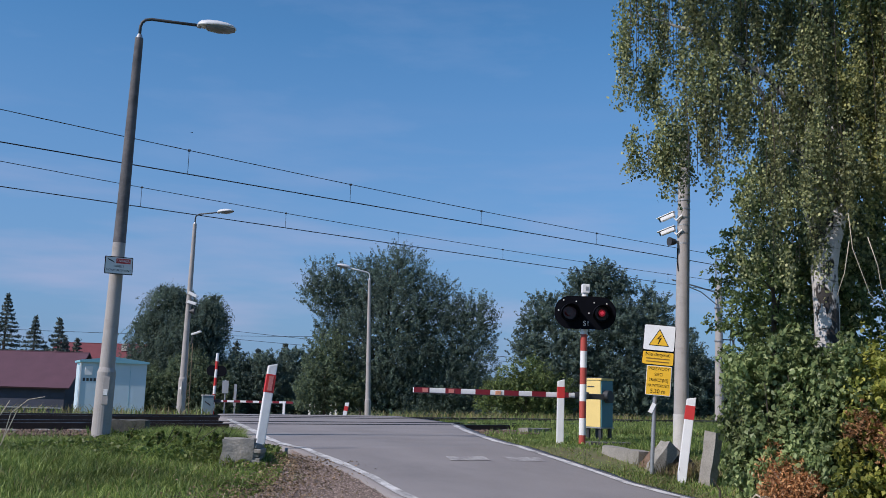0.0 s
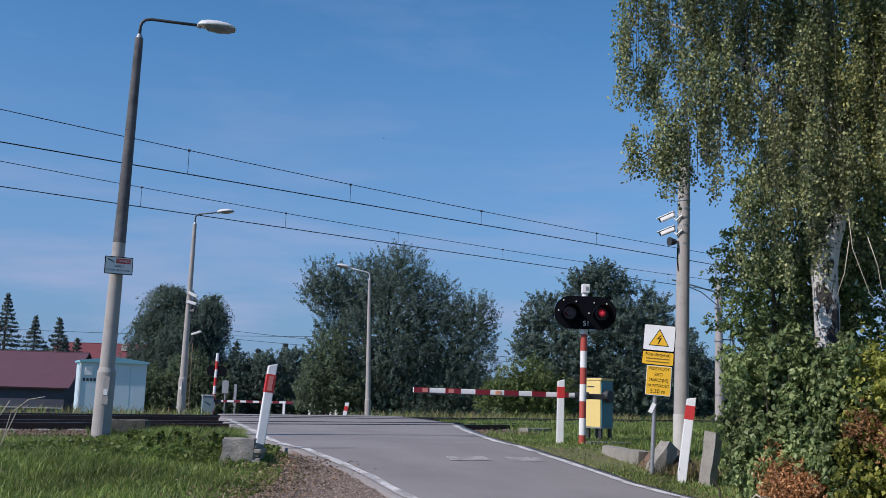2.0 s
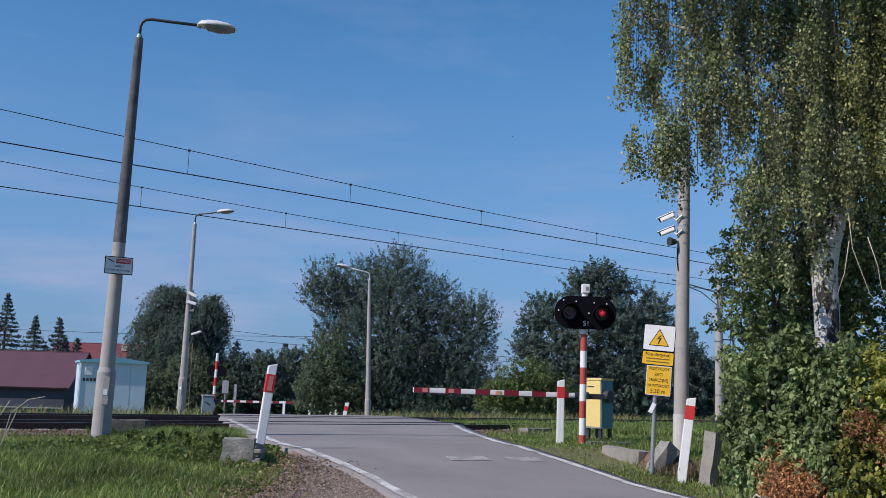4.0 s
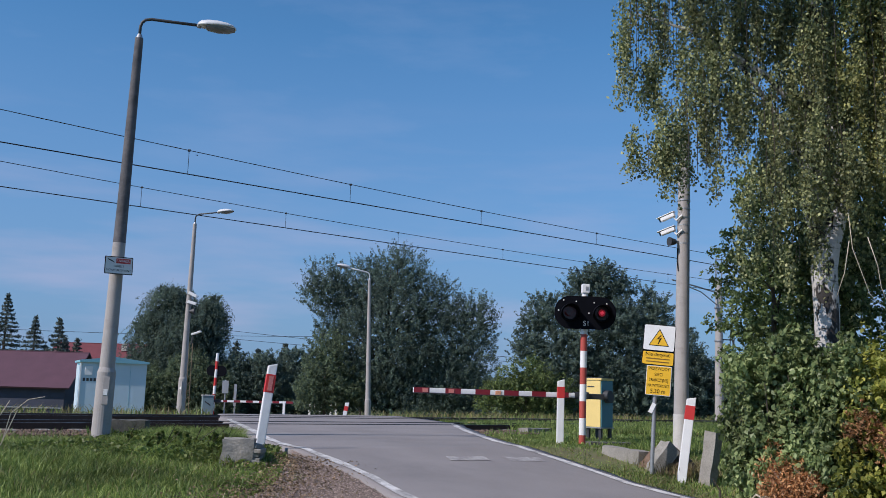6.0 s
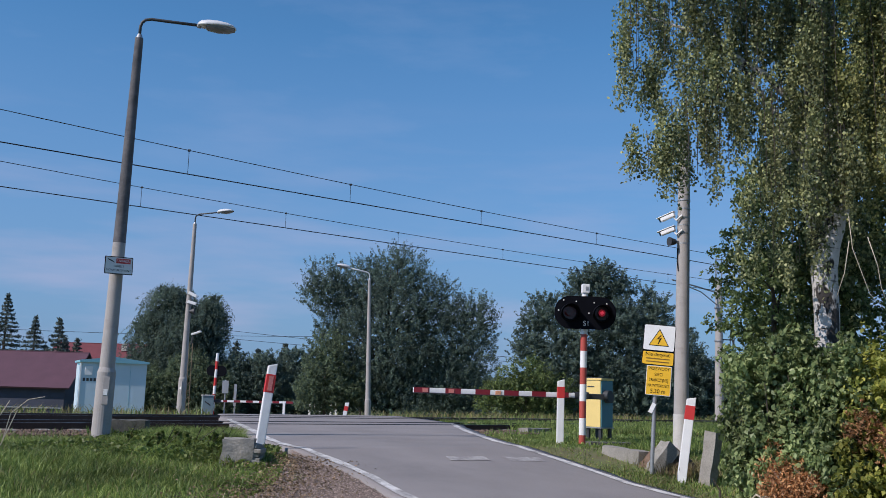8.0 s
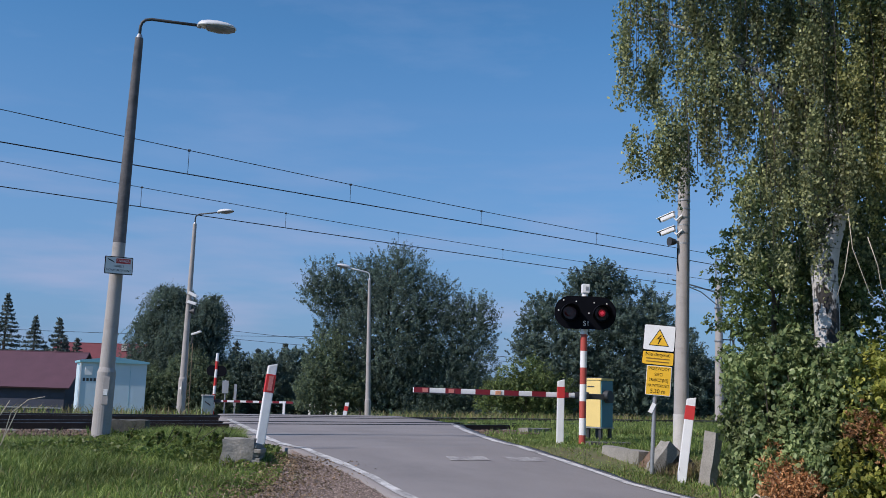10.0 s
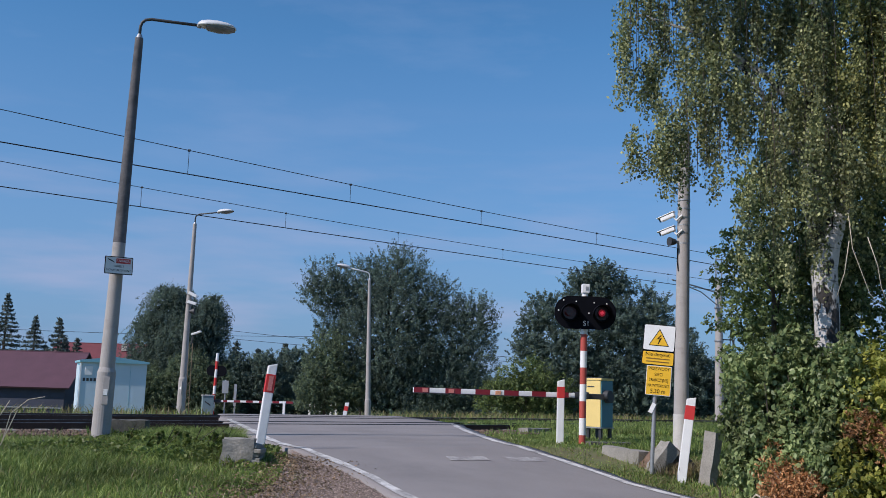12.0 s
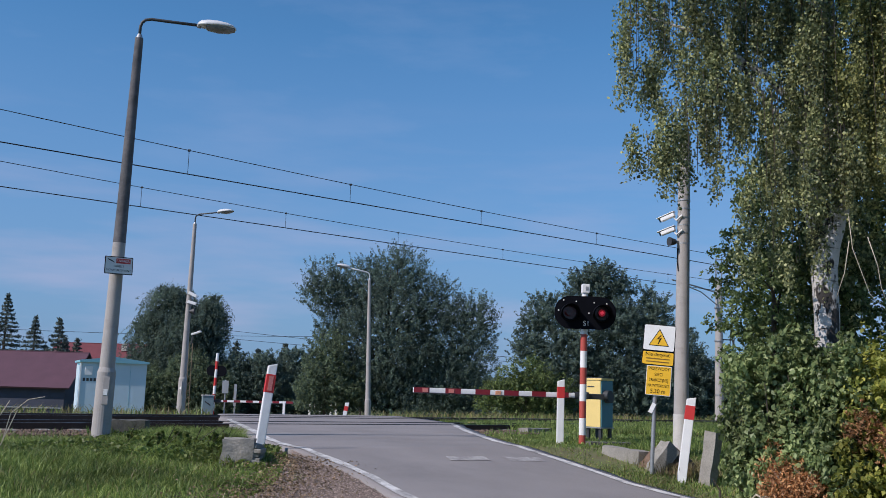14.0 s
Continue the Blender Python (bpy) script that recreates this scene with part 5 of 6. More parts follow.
    # thin power lines behind
    for a, b, c in (((-60, 90, 7.0), (-8, 100, 7.3), 0.5), ((-24, 92, 7.4), (30, 96, 4.9), 0.6), ((-22, 92, 6.4), (40, 94, 4.0), 0.4)):
        a, b = Vector(a), Vector(b)
        w = part("power_line", pipe([a.lerp(b, k / 12) - Vector((0, 0, c * 4 * (k / 12) * (1 - k / 12))) for k in range(13)], 0.02, 6), WIRE)
        tagged(w, "thin dark power line far behind the trees", "power line")
        for e in (a, b):
            u = thing("utility_pole", "distant wooden utility pole hidden among trees", "pole", pose(e.x, e.y, gz(e.x, e.y)), "utility poles far behind")
            part("pole", rod((0, 0, -0.3), (0, 0, e.z - gz(e.x, e.y) + 0.3), 0.13, 0.09, 10), BARK, u)
            part("cross_arm", box((0.9, 0.09, 0.1), (0, 0, e.z - gz(e.x, e.y) - 0.06), 0.01), BARK, u)


def build_trackside():
    y = thing("track_marker", "small yellow trackside marker box in the grass", "marker", pose(0.95, 27.0, 0.66, 0, 0, 38))
    part("body", box((0.26, 0.12, 0.09), (0, 0, 0.1), 0.02), PALE_YELLOW, y)
    part("foot", box((0.3, 0.1, 0.1), (0, 0, 0.0)), DARK_STEEL, y)
    stone("concrete_slab", "flat pale concrete slab beside the rail", pose(2.35, 23.6, 0.66, 0, 0, 38), (0.8, 0.35, 0.2), 9, 0.0, 0.015)


build_trackside()
build_hut()
build_buildings()
build_far_side()

# ---- birch tree and hedge beside the road ----
SWAYING = []


def build_birch():
    rng = np.random.default_rng(71)
    x, y = 5.0, 12.2
    z0 = gz(x, y)
    t = thing("birch_tree", "weeping birch tree with white bark and yellowing leaves", "tree", pose(x, y, z0))
    pts = [(-0.12, 0, -0.2), (-0.14, 0, 0.6), (-0.12, 0, 1.6), (-0.08, 0.02, 2.4), (-0.1, 0.02, 3.0), (-0.04, 0.02, 3.35), (0.17, 0, 3.95), (0.1, 0, 4.6), (0.08, 0, 5.8), (0.05, 0, 7.5), (0.1, 0, 10.0)]
    part("trunk", pipe(pts, [0.2, 0.17, 0.155, 0.155, 0.162, 0.155, 0.11, 0.1, 0.085, 0.06, 0.02], 20), BIRCH_BARK, t, smooth=True)
    limbs = [((-0.08, 0, 3.2), (-0.29, 0, 3.84), (-0.2, 0.05, 5.1), (-0.3, 0.1, 7.0)), ((0.05, 0, 4.0), (-0.5, 0.1, 4.9), (-1.2, 0.1, 5.9), (-1.9, 0.0, 6.7)), ((0.05, 0, 3.6), (-0.3, 0.3, 4.6), (-0.9, 0.7, 5.6), (-1.5, 0.9, 6.6)),
             ((0.1, 0, 4.6), (-0.8, 0, 5.6), (-1.7, 0.1, 6.2), (-2.5, 0, 6.4)), ((0.05, 0, 3.8), (0.5, 0.4, 4.8), (1.0, 0.9, 6.4), (1.3, 1.2, 7.6)), ((0.1, 0, 5.4), (-0.3, -0.4, 6.5), (-0.7, -0.8, 7.6), (-0.9, -1.0, 8.6))]
    for k, l in enumerate(limbs):
        part("limb", pipe(l, [0.1, 0.08, 0.06, 0.02] if k == 0 else [0.05, 0.04, 0.025, 0.01], 10), BIRCH_BARK, t, smooth=True)

    def curtain(cx, cy, top, low, w, d, strands, step=0.017, spread=0.036):
        """Hanging twigs with leaves: their middle, upper and lower heights, width and depth."""
        out = []
        for _ in range(max(4, strands // 9)):
            # a tassel: a few twigs hanging together
            ax, ay = rng.uniform(-w, w), rng.uniform(-d, d)
            edge = abs(ax) / w
            zt = top + rng.normal(0, 0.2)
            zb = low + (top - low) * (0.5 * rng.random() ** 1.4 + 0.1 * edge)
            ph = rng.uniform(0, 6)
            for _ in range(7):
                bx, by = ax + rng.normal(0, 0.04), ay + rng.normal(0, 0.04)
                ze = zb + (zt - zb) * 0.35 * rng.random()
                m = max(4, int((zt - ze) / step))
                u = np.sort(rng.random(m))
                zz = zt + (ze - zt) * u
                sx = bx + 0.06 * np.sin(zz * 2.2 + ph) + 0.12 * (1 if ax > 0 else -1) * u
                sy = by + 0.05 * np.cos(zz * 1.9 + ph)
                p = np.stack([cx + sx, cy + sy, zz], -1)
                p = p[np.sin(zz * 4.2 + ph) > rng.uniform(-1.1, 0.25)]
                out.append(p + rng.normal(0, spread, p.shape))
        return np.concatenate(out)

    # the curtains stand relative to the foot of the trunk
    specs = [(-2.5, 0.0, 7.0, 4.7, 0.18, 0.25, 56), (-2.52, 0.0, 5.9, 4.7, 0.16, 0.2, 54), (-2.3, 0.05, 5.6, 4.8, 0.16, 0.2, 45), (-2.3, 0.1, 7.0, 4.85, 0.2, 0.4, 63), (-1.95, 0.1, 7.0, 5.0, 0.2, 0.4, 70), (-1.65, 0.1, 7.0, 4.9, 0.2, 0.4, 80), (-2.62, -0.2, 4.5, 3.95, 0.16, 0.2, 35), (-2.35, -0.2, 4.7, 3.85, 0.2, 0.25, 56), (-2.0, -0.2, 5.1, 3.55, 0.2, 0.3, 70), (-1.72, -0.1, 5.5, 3.4, 0.17, 0.3, 84),
             (-1.42, -0.1, 5.4, 3.7, 0.2, 0.3, 70), (-1.25, 0.0, 7.0, 4.4, 0.26, 0.5, 100), (-0.85, 0.1, 7.0, 3.7, 0.3, 0.5, 130), (-0.95, -0.3, 5.2, 3.0, 0.2, 0.3, 63), (-0.5, 0.0, 7.0, 3.0, 0.3, 0.5, 98), (-0.15, -0.45, 7.2, 2.9, 0.3, 0.22, 84), (-0.15, -0.5, 4.8, 2.95, 0.3, 0.2, 84), (0.3, -0.45, 7.0, 2.7, 0.25, 0.3, 120),
             (0.55, -0.4, 6.8, 2.3, 0.25, 0.35, 110), (0.95, -0.4, 6.9, 2.0, 0.35, 0.4, 150), (1.35, -0.5, 6.9, 2.0, 0.3, 0.4, 120), (0.3, 0.9, 7.0, 2.6, 0.9, 0.35, 120), (-1.3, 0.7, 7.2, 5.0, 0.8, 0.4, 40), (-0.95, -0.25, 4.3, 2.5, 0.3, 0.2, 80), (-0.6, -0.3, 4.1, 2.4, 0.22, 0.2, 60)]
    for k, sp in enumerate(specs):
        cx, cy, top = sp[0], sp[1], sp[2]
        p = curtain(*sp)
        piece = leaf_cloud("spray", p - np.array([cx, cy, top]), 0.043, BIRCH_LIT_YELLOW if cx > 0.9 or (cx > 0.1 and k % 2) else BIRCH_LEAF, rng, t, droop=1.4, aspect=0.72)
        piece.location = (cx, cy, top)
        tagged(piece, kind="stuff")
        SWAYING.append((piece, (cx, cy, top), 0.25 + 0.12 * (k % 4), k * 0.7))
        for _ in range(6 if top - sp[3] > 1.5 else 2):
            a = Vector((cx + rng.uniform(-sp[4], sp[4]), cy + rng.uniform(-sp[5], sp[5]), top))
            g = (top - sp[3]) * 0.3
            part("twig", pipe([a, a + Vector((0.03, 0.02, -g)), a + Vector((0.02, 0.0, -2 * g))], [0.005, 0.004, 0.002], 5), BARK, t)
    # bare pale vines beside the trunk
    for pts in ([(-0.03, -0.6, 3.65), (0.0, -0.62, 3.2), (0.2, -0.6, 2.65), (0.4, -0.6, 2.45)], [(0.2, -0.6, 3.35), (0.3, -0.62, 3.0), (0.34, -0.6, 2.75), (0.42, -0.6, 2.5)], [(-0.03, -0.6, 3.3), (-0.1, -0.6, 2.9), (-0.2, -0.58, 2.6)]):
        part("vine", pipe(pts, [0.006, 0.005, 0.004, 0.003][:len(pts)], 6), TWIG, t, smooth=True)
    # the upper crown above the view
    leaf_cloud("crown", crown_places([(0, 0, 8.4, 2.2, 2.0, 1.5), (-0.2, 0.2, 9.6, 1.4, 1.3, 1.2)], 4500, rng, 0.3), 0.07, BIRCH_LEAF, rng, t, droop=1.0)
    # the crown goes on above the lowest branches and shades them
    leaf_cloud("crown", crown_places([(-1.9, -0.4, 7.7, 0.9, 0.9, 0.6), (-0.9, -0.6, 7.9, 1.1, 1.0, 0.8), (-0.1, -0.6, 8.0, 0.6, 0.8, 0.7)], 14000, rng, 0.25, 20, 0.2, rise=-0.8), 0.06, BIRCH_LEAF, rng, t, droop=1.0, aspect=0.72)
    # the shaded far side of the crown
    leaf_cloud("inner_crown", crown_places([(0.1, 1.1, 5.6, 1.0, 0.7, 1.9), (0.9, 1.0, 4.4, 1.1, 0.7, 2.0), (1.0, 0.9, 6.4, 1.0, 0.7, 1.4), (0.5, 0.8, 3.3, 0.9, 0.5, 0.9)], 13000, rng, 0.22, 20, 0.2, rise=-1.2), 0.06, BIRCH_LEAF, rng, t, droop=1.2, aspect=0.72)
    # a lower tree with darker leaves behind the hedge
    tree("bird_cherry_tree", "dark green leafy shrub growing under the birch", 4.5, 12.9, [(-0.25, 0, 2.75, 0.5, 0.5, 0.75), (-0.1, 0, 1.9, 0.55, 0.5, 0.6), (0.5, 0.3, 2.4, 0.6, 0.4, 0.9), (1.3, 0.3, 2.2, 0.6, 0.5, 0.9), (-0.35, 0, 3.35, 0.35, 0.35, 0.3), (0.75, 0.6, 1.9, 0.55, 0.4, 0.95), (0.25, 0.6, 2.9, 0.5, 0.4, 0.6)], 20000, 0.06, MID_LEAF, 72, 0.13, 0.04, inner=False, rise=-0.3, stretch=1.4)
    tree("elder_tree", "dark green leafy tree behind the birch", 6.2, 14.6, [(0, 0, 2.6, 1.6, 0.9, 1.6), (0.8, 0, 4.6, 1.5, 0.9, 1.7), (-0.5, 0.2, 4.2, 1.0, 0.8, 1.4)], 34000, 0.085, MID_LEAF, 73, 0.2, 0.08, inner=False, rise=-0.4)


def build_hedge():
    rng = np.random.default_rng(81)
    h = thing("hedge", "dense leafy green hedge with yellowing leaves", "hedge", pose(0, 0, 0))
    lobes, yl = [], []
    for x, y, top, r in ((4.0, 12.5, 1.75, 0.3), (4.3, 12.3, 1.85, 0.42), (4.65, 12.0, 2.0, 0.42), (4.95, 11.7, 1.9, 0.42), (4.15, 12.3, 1.0, 0.4), (4.5, 12.0, 1.2, 0.4), (4.8, 11.6, 1.2, 0.4)):
        z0 = gz(x, y)
        lobes.append((x, y, z0 + top * 0.5, r, r * 0.8, top * 0.5))
    for x, y, top, r in ((5.15, 11.5, 1.9, 0.42), (5.3, 11.8, 2.25, 0.45), (5.0, 11.3, 1.2, 0.4), (5.6, 11.5, 2.2, 0.5), (5.6, 11.1, 1.6, 0.5)):
        z0 = gz(x, y)
        yl.append((x, y, z0 + top * 0.5, r, r * 0.8, top * 0.5))
    for _ in range(26):
        lo = lobes[int(rng.integers(0, 5))]
        lobes.append((lo[0] + rng.uniform(-0.35, 0.35), lo[1] + rng.uniform(-0.3, 0.1), lo[2] + lo[5] * rng.uniform(0.75, 1.1), 0.09, 0.09, rng.uniform(0.12, 0.26)))
    places, ways = crown_places(lobes, 27000, rng, 0.1, 9, 0.55, True, rise=-0.4)
    leaf_cloud("foliage", places, 0.075, HEDGE_LEAF, rng, h, droop=2.0, aspect=0.62, facing=ways)
    places, ways = crown_places(yl, 19000, rng, 0.1, 9, 0.55, True, rise=-0.4)
    leaf_cloud("yellowing_foliage", places, 0.068, YELLOWED_LEAF, rng, h, droop=2.0, aspect=0.62, facing=ways)
    for k in range(26):
        lo = (lobes + yl)[k % 12]
        a = Vector((lo[0] + rng.uniform(-0.2, 0.2), lo[1] + rng.uniform(-0.2, 0.2), gz(lo[0], lo[1]) - 0.05))
        b = a + Vector((rng.uniform(-0.2, 0.2), rng.uniform(-0.2, 0.2), lo[5] * 1.7))
        part("stem", pipe([a, a.lerp(b, 0.5) + Vector((0.05, 0, 0)), b], [0.018, 0.013, 0.005], 6), BARK, h)
    d = thing("withered_bush", "dried out reddish brown bush in front of the hedge", "bush")
    x, y = 4.22, 11.75
    z0 = gz(x, y)
    leaf_cloud("dry_foliage", crown_places([(x, y, z0 + 0.32, 0.34, 0.28, 0.3), (x + 0.2, y - 0.2, z0 + 0.2, 0.35, 0.25, 0.22), (x - 0.08, y + 0.25, z0 + 0.65, 0.12, 0.12, 0.25), (4.88, 11.2, gz(4.9, 11.2) + 1.05, 0.2, 0.12, 0.25), (5.12, 11.0, gz(5.1, 11.0) + 0.95, 0.18, 0.12, 0.22)], 9000, rng, 0.07, 9, 0.2), 0.045, DRY_LEAF, rng, d, droop=0.6, aspect=0.45)
    for k in range(14):
        a = Vector((x + rng.uniform(-0.2, 0.3), y + rng.uniform(-0.2, 0.2), z0))
        part("stem", pipe([a, a + Vector((rng.uniform(-0.15, 0.15), -0.05, 0.3)), a + Vector((rng.uniform(-0.3, 0.3), -0.1, 0.55))], [0.008, 0.006, 0.003], 5), TWIG, d)
    for k, (a, b, c) in enumerate((((3.8, 12.1), (3.98, 11.9), (4.2, 11.8)), ((3.85, 12.2), (3.9, 12.0), (4.05, 11.7)), ((3.9, 11.9), (4.1, 11.85), (4.25, 12.0)))):
        zz = lambda p, u: Vector((p[0], p[1], gz(*p) + u))
        tagged(part("dead_branch", pipe([zz(a, 0.02), zz(b, 0.16), zz(c, 0.08)], [0.018, 0.014, 0.006], 7), TWIG), "pale dead branch lying at the foot of the hedge", "branch")


build_birch()
build_hedge()


# ---- grass and weeds ----
def blades(name, label, x, y, h, material, seed, width=0.008, lean=0.35, lift=-0.03):
    rng = np.random.default_rng(seed)
    n = len(x)
    z = ground_z(x, y) + lift
    a = rng.uniform(0, math.tau, n)
    wx, wy = np.cos(a) * width, np.sin(a) * width
    l = rng.normal(0, lean, (n, 2)) * h[:, None]
    base = np.stack([x, y, z], -1)
    side = np.stack([wx, wy, np.zeros(n)], -1)
    mid = base + np.stack([l[:, 0] * 0.3, l[:, 1] * 0.3, h * 0.6], -1)
    tip = base + np.stack([l[:, 0], l[:, 1], h * 0.98], -1)
    v = np.stack([base - side, base + side, mid + side * 0.8, tip, mid - side * 0.8], 1)
    faces = np.arange(n)[:, None, None] * 5 + np.array([(0, 1, 2), (0, 2, 4), (4, 2, 3)])[None]
    ob = new(name, quads(name, v.reshape(-1, 3), faces.reshape(-1, 3), material))
    return tagged(ob, label, "grass", kind="stuff")


def scatter(n, xa, xb, ya, yb, rng, clump=0.6):
    x, y = rng.uniform(xa, xb, n), rng.uniform(ya, yb, n)
    keep = np.array([noise.noise(Vector((a * clump, b * clump, 7))) + 0.5 * noise.noise(Vector((a * 3, b * 3, 2))) for a, b in zip(x, y)]) > rng.normal(-0.5, 0.25, n)
    return x[keep], y[keep]


def build_grass():
    rng = np.random.default_rng(91)
    x, y = scatter(300000, -9.5, -0.6, 8.3, 17.5, rng)
    q, d = gap_to_track(x, y), road_depth(x, y)
    k = (q > np.where(x < -5.3, 4.5, 3.1)) & (d < -0.13 - gravel_width(x, y)) & (x < 0.3)
    x, y = x[k], y[k]
    h = (0.035 + 0.075 * rng.random(len(x)) ** 2) * (0.85 + 0.9 * np.array([noise.noise(Vector((a * 0.7, b * 0.7, 1))) for a, b in zip(x, y)]))
    h *= np.where((gap_to_track(x, y) < 5.6) & (x > -4.8), 1.9, 1.0)
    blades("grass", "short green summer grass with dry tips", x, y, h, GRASS, 92, 0.0042, 0.55)
    tx, ty = rng.uniform(-9, -1.6, 420), rng.uniform(9, 15.5, 420)
    x = np.repeat(tx, 22) + rng.normal(0, 0.07, 420 * 22)
    y = np.repeat(ty, 22) + rng.normal(0, 0.07, 420 * 22)
    k = (gap_to_track(x, y) > 4.4) & (road_depth(x, y) < -0.25 - gravel_width(x, y))
    x, y = x[k], y[k]
    blades("grass_tufts", "taller tufts of coarse green grass", x, y, 0.06 + 0.1 * rng.random(len(x)), GRASS, 133, 0.005, 0.6)
    # low clover and plantain between the lamp and the broken block
    x, y = scatter(30000, -5.0, -2.0, 11.3, 15.2, rng, 1.1)
    k = (gap_to_track(x, y) > 3.2) & (road_depth(x, y) < -0.2 - gravel_width(x, y)) & (rng.random(len(x)) < 0.35 + 0.5 * (np.hypot(x + 3.1, (y - 13.1) * 0.7) < 0.9))
    x, y = x[k], y[k]
    rise = 0.02 + 0.1 * rng.random(len(x)) * (0.5 + 0.5 * np.sin(x * 3.1) * np.cos(y * 2.3))
    ob = leaf_cloud("clover", np.stack([x, y, ground_z(x, y) + rise], -1), 0.048, FRESH_LEAF, rng, flat=0.6, aspect=0.75)
    tagged(ob, "low clover and broad leaved weeds in the grass", "weeds", kind="stuff")
    x, y = scatter(60000, 1.0, 6.5, 11.6, 22.0, rng)
    q, d = gap_to_track(x, y), road_depth(x, y)
    k = (q > 2.9) & (d < -0.1)
    x, y = x[k], y[k]
    blades("grass", "green verge grass beside the road", x, y, (0.022 + 0.06 * rng.random(len(x)) ** 2) * np.where(road_depth(x, y) < -1.6, 1.6, 1.0), GRASS, 93, 0.008)
    # taller weeds beside and beyond the rails
    s, q = rng.uniform(-18, 30, 18000), np.concatenate([rng.uniform(2.7, 3.9, 9000), rng.uniform(-12.0, -7.4, 9000)])
    x, y = ORIGIN.x + ALONG.x * s + ASIDE.x * q, ORIGIN.y + ALONG.y * s + ASIDE.y * q
    k = road_depth(x, y) < -0.35
    k &= (q < 0) | (x > -5.5) | (np.random.default_rng(3).random(len(k)) < 0.12)
    x, y, q = x[k], y[k], q[k]
    blades("weeds", "tall uneven weeds and grass along the railway", x, y, np.where(q > 0, 0.06, 0.1) + np.where(q > 0, 0.14, 0.32) * rng.random(len(x)) ** 3, GRASS, 94, 0.014)
    # grass that has grown into the ballast to the right of the road
    s, q = rng.uniform(1.5, 24, 42000), rng.uniform(0.9, 3.8, 42000)
    x, y = ORIGIN.x + ALONG.x * s + ASIDE.x * q, ORIGIN.y + ALONG.y * s + ASIDE.y * q
    k = road_depth(x, y) < -0.3
    x, y = x[k], y[k]
    blades("weeds", "low grass grown into the ballast beside the rail", x, y, 0.08 + 0.17 * rng.random(len(x)) ** 2, GRASS, 98, 0.009, lift=-0.02)
    s, q = rng.uniform(0.0, 26, 34000), np.concatenate([rng.uniform(-0.55, 0.5, 14000), rng.uniform(-3.5, -1.0, 20000)])
    x, y = ORIGIN.x + ALONG.x * s + ASIDE.x * q, ORIGIN.y + ALONG.y * s + ASIDE.y * q
    k = road_depth(x, y) < -0.25
    x, y = x[k], y[k]
    blades("weeds", "grass grown up between the rails", x, y, 0.07 + 0.16 * rng.random(len(x)) ** 2, GRASS, 141, 0.009, lift=-0.02)
    s, q = rng.uniform(-25, 40, 9000), rng.uniform(-11, -7.4, 9000)
    x, y = ORIGIN.x + ALONG.x * s + ASIDE.x * q, ORIGIN.y + ALONG.y * s + ASIDE.y * q
    k = road_depth(x, y) < -0.35
    x, y = x[k], y[k]
    blades("dry_weeds", "dry yellow grass stalks beyond the railway", x, y, 0.12 + 0.33 * rng.random(len(x)) ** 2, DRY_GRASS, 95, 0.012)
    x, y = scatter(5000, -9, 4, 9, 16, rng)
    k = (road_depth(x, y) < -0.1) & (gap_to_track(x, y) > 3)
    x, y = x[k], y[k]
    blades("dry_grass", "scattered dry straw among the grass", x, y, 0.04 + 0.1 * rng.random(len(x)), DRY_GRASS, 96, 0.005, 0.8)
    # a dry brown fringe along the right edge of the asphalt
    x, y = rng.uniform(0.5, 4.5, 40000), rng.uniform(11.5, 22.0, 40000)
    d = road_depth(x, y)
    k = (d < -0.06) & (d > -np.abs(rng.normal(0, 0.45, len(d)))) & (x > np.interp(y, ROAD_LINE[40:133, 1], ROAD_LINE[40:133, 0]))
    x, y = x[k][:13000], y[k][:13000]
    blades("dry_grass", "dry trodden straw along the edge of the asphalt", x, y, 0.02 + 0.05 * rng.random(len(x)), DRY_GRASS, 99, 0.006, 0.9)
    # grass about the viewer's feet
    x, y = rng.uniform(-7, 6, 22000), rng.uniform(-4, 8.5, 22000)
    k = road_depth(x, y) < -0.15 - gravel_width(x, y) * (y > 5)
    x, y = x[k], y[k]
    blades("grass", "short green grass on the near verge", x, y, 0.06 + 0.08 * rng.random(len(x)), GRASS, 131, 0.007)
    # tall bent stalks
    for k, (x, y, pts) in enumerate(((-5.35, 12.0, [(0, 0, 0), (0.1, 0, 0.45), (0.3, 0, 0.62), (0.5, 0, 0.66)]), (-5.2, 11.6, [(0, 0, 0), (0.12, 0, 0.3), (0.2, 0, 0.5)]), (-5.5, 11.9, [(0, 0, 0), (0.15, 0, 0.4), (0.22, 0.1, 0.6)]))):
        w = part("grass_stalk", pipe([Vector((x, y, gz(x, y) - 0.03)) + Vector(p) for p in pts], 0.006, 5), TWIG)
        tagged(w, "tall dry bent grass stalk", "grass")
    # leaf weeds by the block
    for k, (x0, y0) in enumerate(((-3.7, 13.4), (-2.9, 12.3), (-3.4, 12.2), (-4.3, 13.6), (-2.95, 13.6))):
        tree("dock_plant", "low broad leaved weeds in the grass", x0, y0, [(0, 0, 0.07, 0.3, 0.3, 0.09), (0.25, -0.1, 0.06, 0.25, 0.2, 0.08)], 420, 0.065, FRESH_LEAF, 120 + k, 0.06, 0.008, "weeds in the grass", category="plant", inner=False)
    x, y = rng.normal(3.62, 0.22, 2500), rng.normal(14.85, 0.25, 2500)
    blades("dry_grass", "tuft of dead brown grass around the pole", x, y, 0.08 + 0.16 * rng.random(len(x)), DRY_GRASS, 130, 0.007, 0.5)
    x0, y0 = -3.2, 12.9
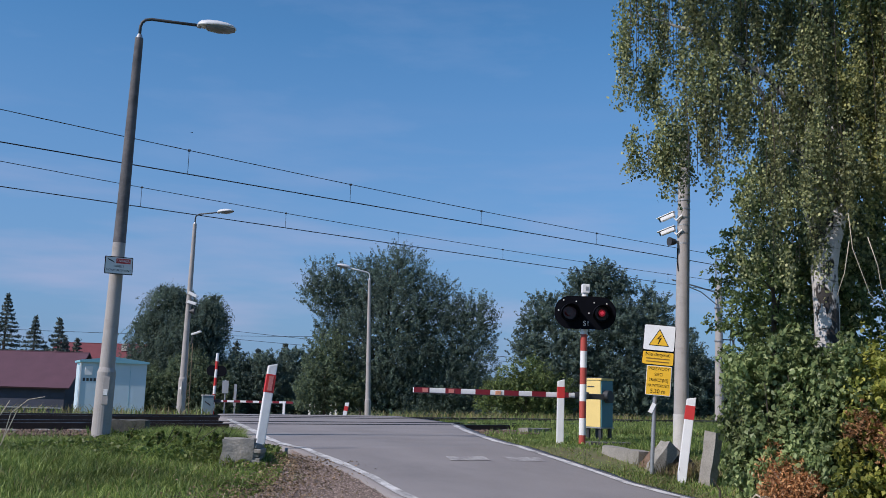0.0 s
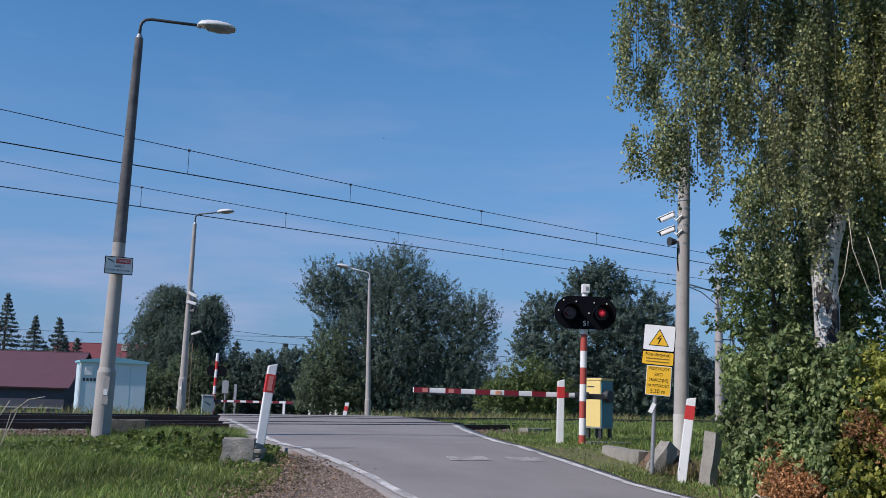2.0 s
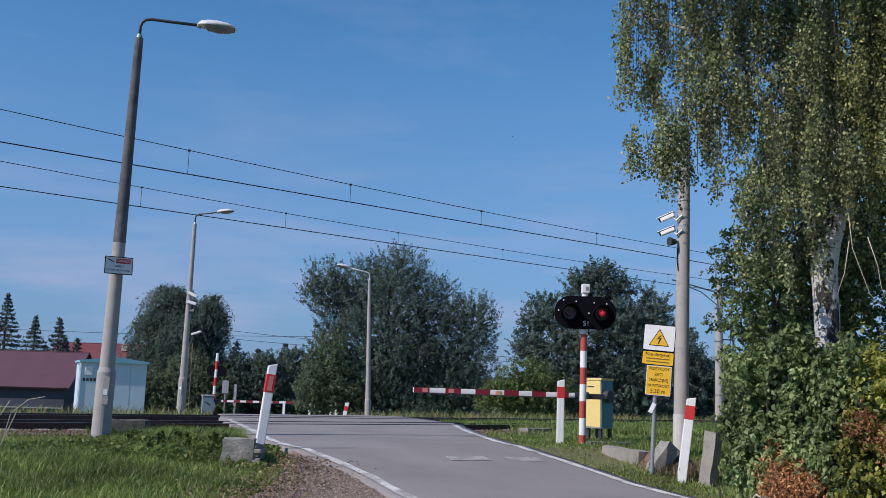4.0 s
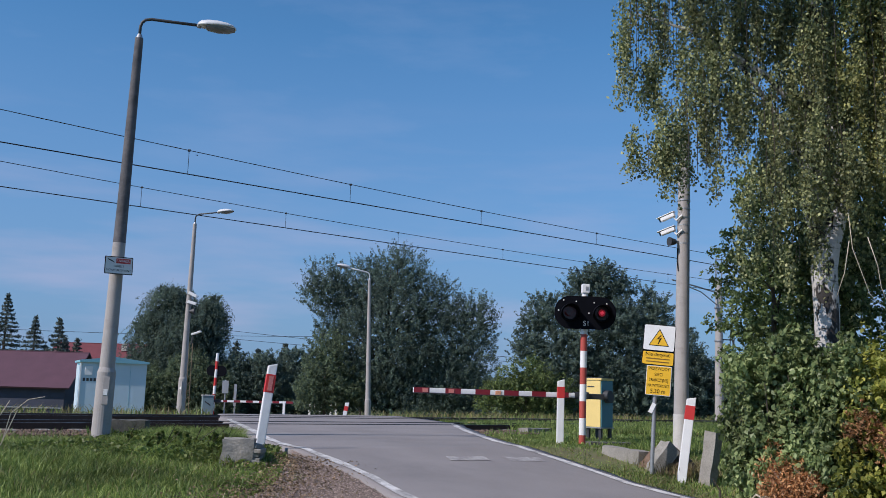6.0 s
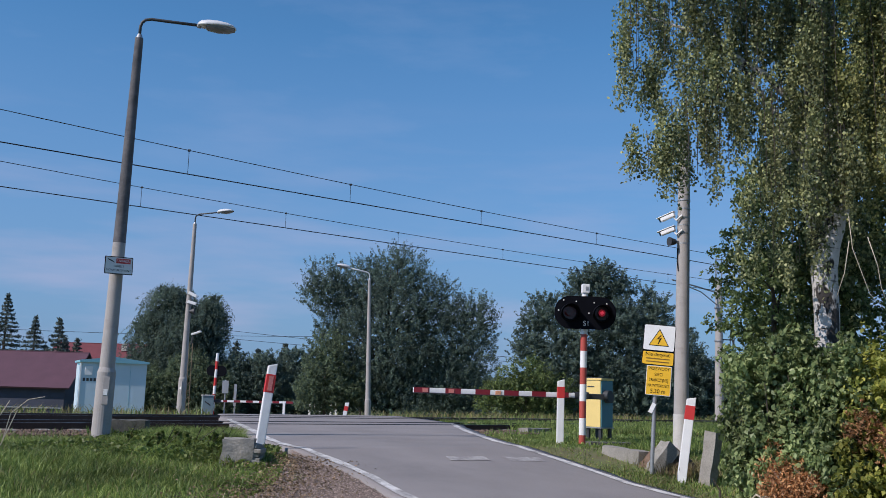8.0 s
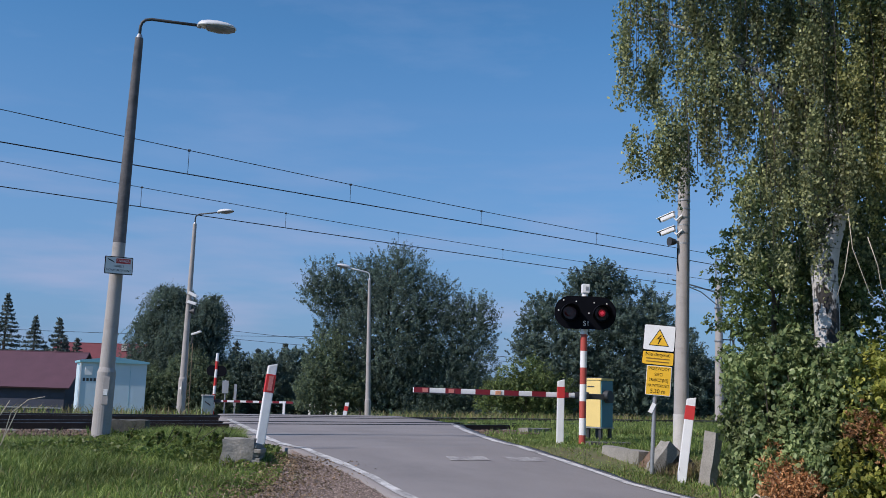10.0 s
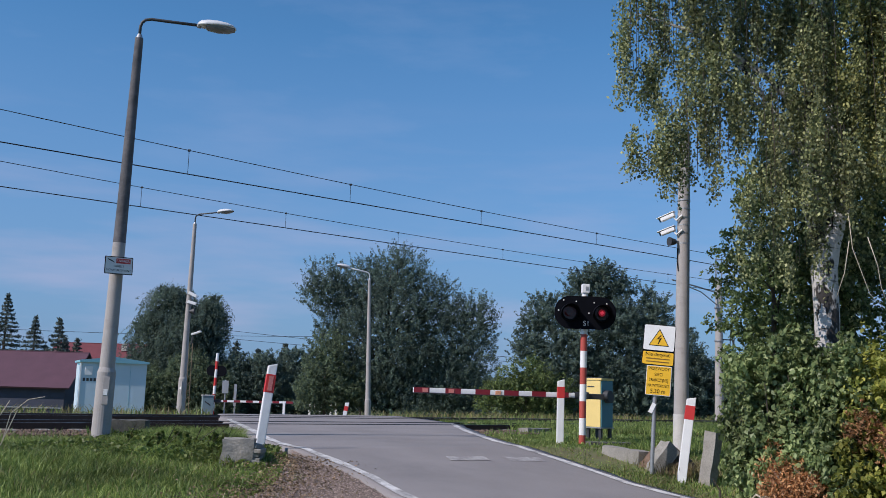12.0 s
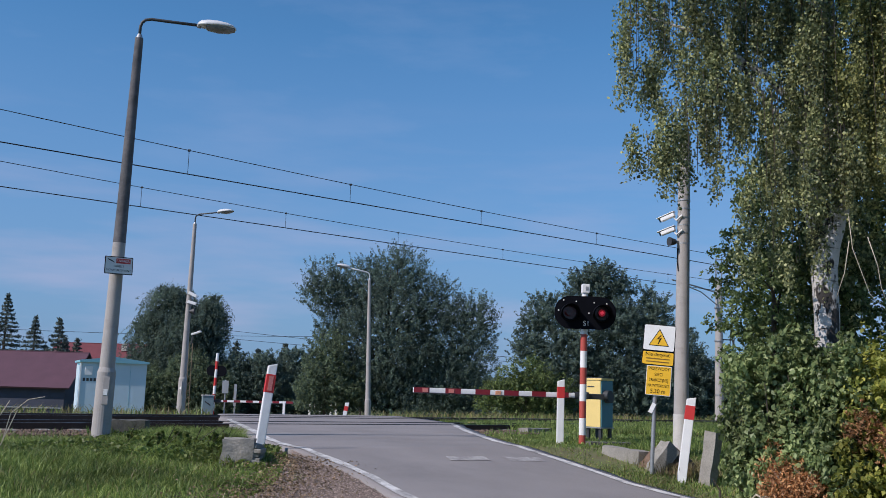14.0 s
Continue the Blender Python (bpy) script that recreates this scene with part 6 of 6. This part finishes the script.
    tree("dock_plant", "low broad leaved weeds in the grass", x0, y0, [(0, 0, 0.1, 0.55, 0.4, 0.12), (0.5, -0.2, 0.08, 0.4, 0.3, 0.1)], 900, 0.09, FRESH_LEAF, 97, 0.06, 0.01, category="plant", inner=False)


build_grass()


# ---- two birds in the sky ----
def build_bird():
    b = thing("bird", "small dark bird flying across the sky", "bird", pose(0, 40, 12), "birds in the sky")
    bm = bmesh.new()
    bmesh.ops.create_uvsphere(bm, u_segments=10, v_segments=8, radius=0.5, matrix=Matrix.Diagonal((0.2, 0.06, 0.055, 1)))
    part("body", bm, BLACK, b, smooth=True)
    part("tail", plate([(-0.09, 0.0), (-0.17, 0.02), (-0.15, 0.0), (-0.17, -0.02)], 0.02), BLACK, b)
    wings = []
    for sy in (-1, 1):
        bm = bmesh.new()
        v = [bm.verts.new(p) for p in ((0.05, 0, 0), (0.06, sy * 0.07, 0.01), (0.0, sy * 0.18, 0), (-0.05, sy * 0.06, 0.0), (-0.03, 0, 0))]
        bm.faces.new(v)
        bmesh.ops.solidify(bm, geom=bm.faces[:], thickness=0.008)
        wings.append((part("wing", bm, BLACK, b), sy))
    return b, wings


BIRD_A, WINGS_A = build_bird()
BIRD_B, WINGS_B = build_bird()


# ---- what moves ----
def motions():
    # the two lamps take turns: each disc shows its lit face for half a second
    step = 1 / 30
    for disc, on, off in ((DISCS[0], 0.12, 0.467), (DISCS[1], 0.56, 1.1)):
        home = disc.location.copy()
        rows, events = [], []
        for k in range(-1, 15):
            events += [(on + k, 1), (off + k, 0)]
        state = 0 if disc is DISCS[0] else 1
        turn = 0.0 if state else 180.0
        rows.append((0.0, turn))
        for t, s in events:
            if t <= 0.01 or t > 13.85:
                continue
            t0 = round(t * 30) / 30
            rows.append((t0, turn))
            for k in (1, 2, 3):
                rows.append((t0 + k * step, turn + 60 * k))
            turn += 180
        rows.append((14.0, turn))
        walk(disc, [(t, pose(*home, 0, 0, a)) for t, a in rows])
    # light air in the hanging sprays
    for piece, at, size, phase in SWAYING:
        walk(piece, [(t, pose(*at, size * 0.6 * math.sin(0.9 * t + phase * 1.7), size * math.sin(1.15 * t + phase) + 0.3 * size * math.sin(2.9 * t + phase), 0)) for t in np.arange(0, 14.01, 0.5)])
    # the birds cross the sky
    for bird, wings, way in ((BIRD_A, WINGS_A, WAY_A), (BIRD_B, WINGS_B, WAY_B)):
        rows = []
        for i, (t, p) in enumerate(way):
            d = Vector(way[min(len(way) - 1, i + 1)][1]) - Vector(way[max(0, i - 1)][1])
            rows.append((t, Matrix.Translation(p) @ pose(0, 0, 0, 0, 0, math.degrees(math.atan2(d.y, d.x)))))
        walk(bird, rows)
        for w, sy in wings:
            walk(w, [(t, pose(0, 0, 0.01, sy * 32 * math.sin(t * 11 + 0.4), 0, 0)) for t in np.arange(0, 14.001, 0.1)])


WAY_A = [(0.0, (-28.59, 105.0, 29.92)), (1.0, (-15.57, 107.0, 30.06)), (2.6, (-3.17, 112.0, 32.06)), (3.2, (1.57, 116.0, 33.08)), (5.3, (22.07, 140.0, 42.05)), (8.0, (54.75, 170.0, 54.25)), (14.0, (177.57, 240.0, 86.56))]
WAY_B = [(0.0, (-162.06, 64.0, 17.92)), (5.3, (-35.01, 70.0, 18.8)), (6.2, (-13.79, 70.0, 18.64)), (6.5, (-6.62, 70.0, 17.99)), (6.8, (0.3, 70.0, 17.85)), (7.2, (9.71, 70.0, 17.74)), (8.2, (34.86, 74.0, 18.57)), (14.0, (197.69, 90.0, 28.78))]
motions()
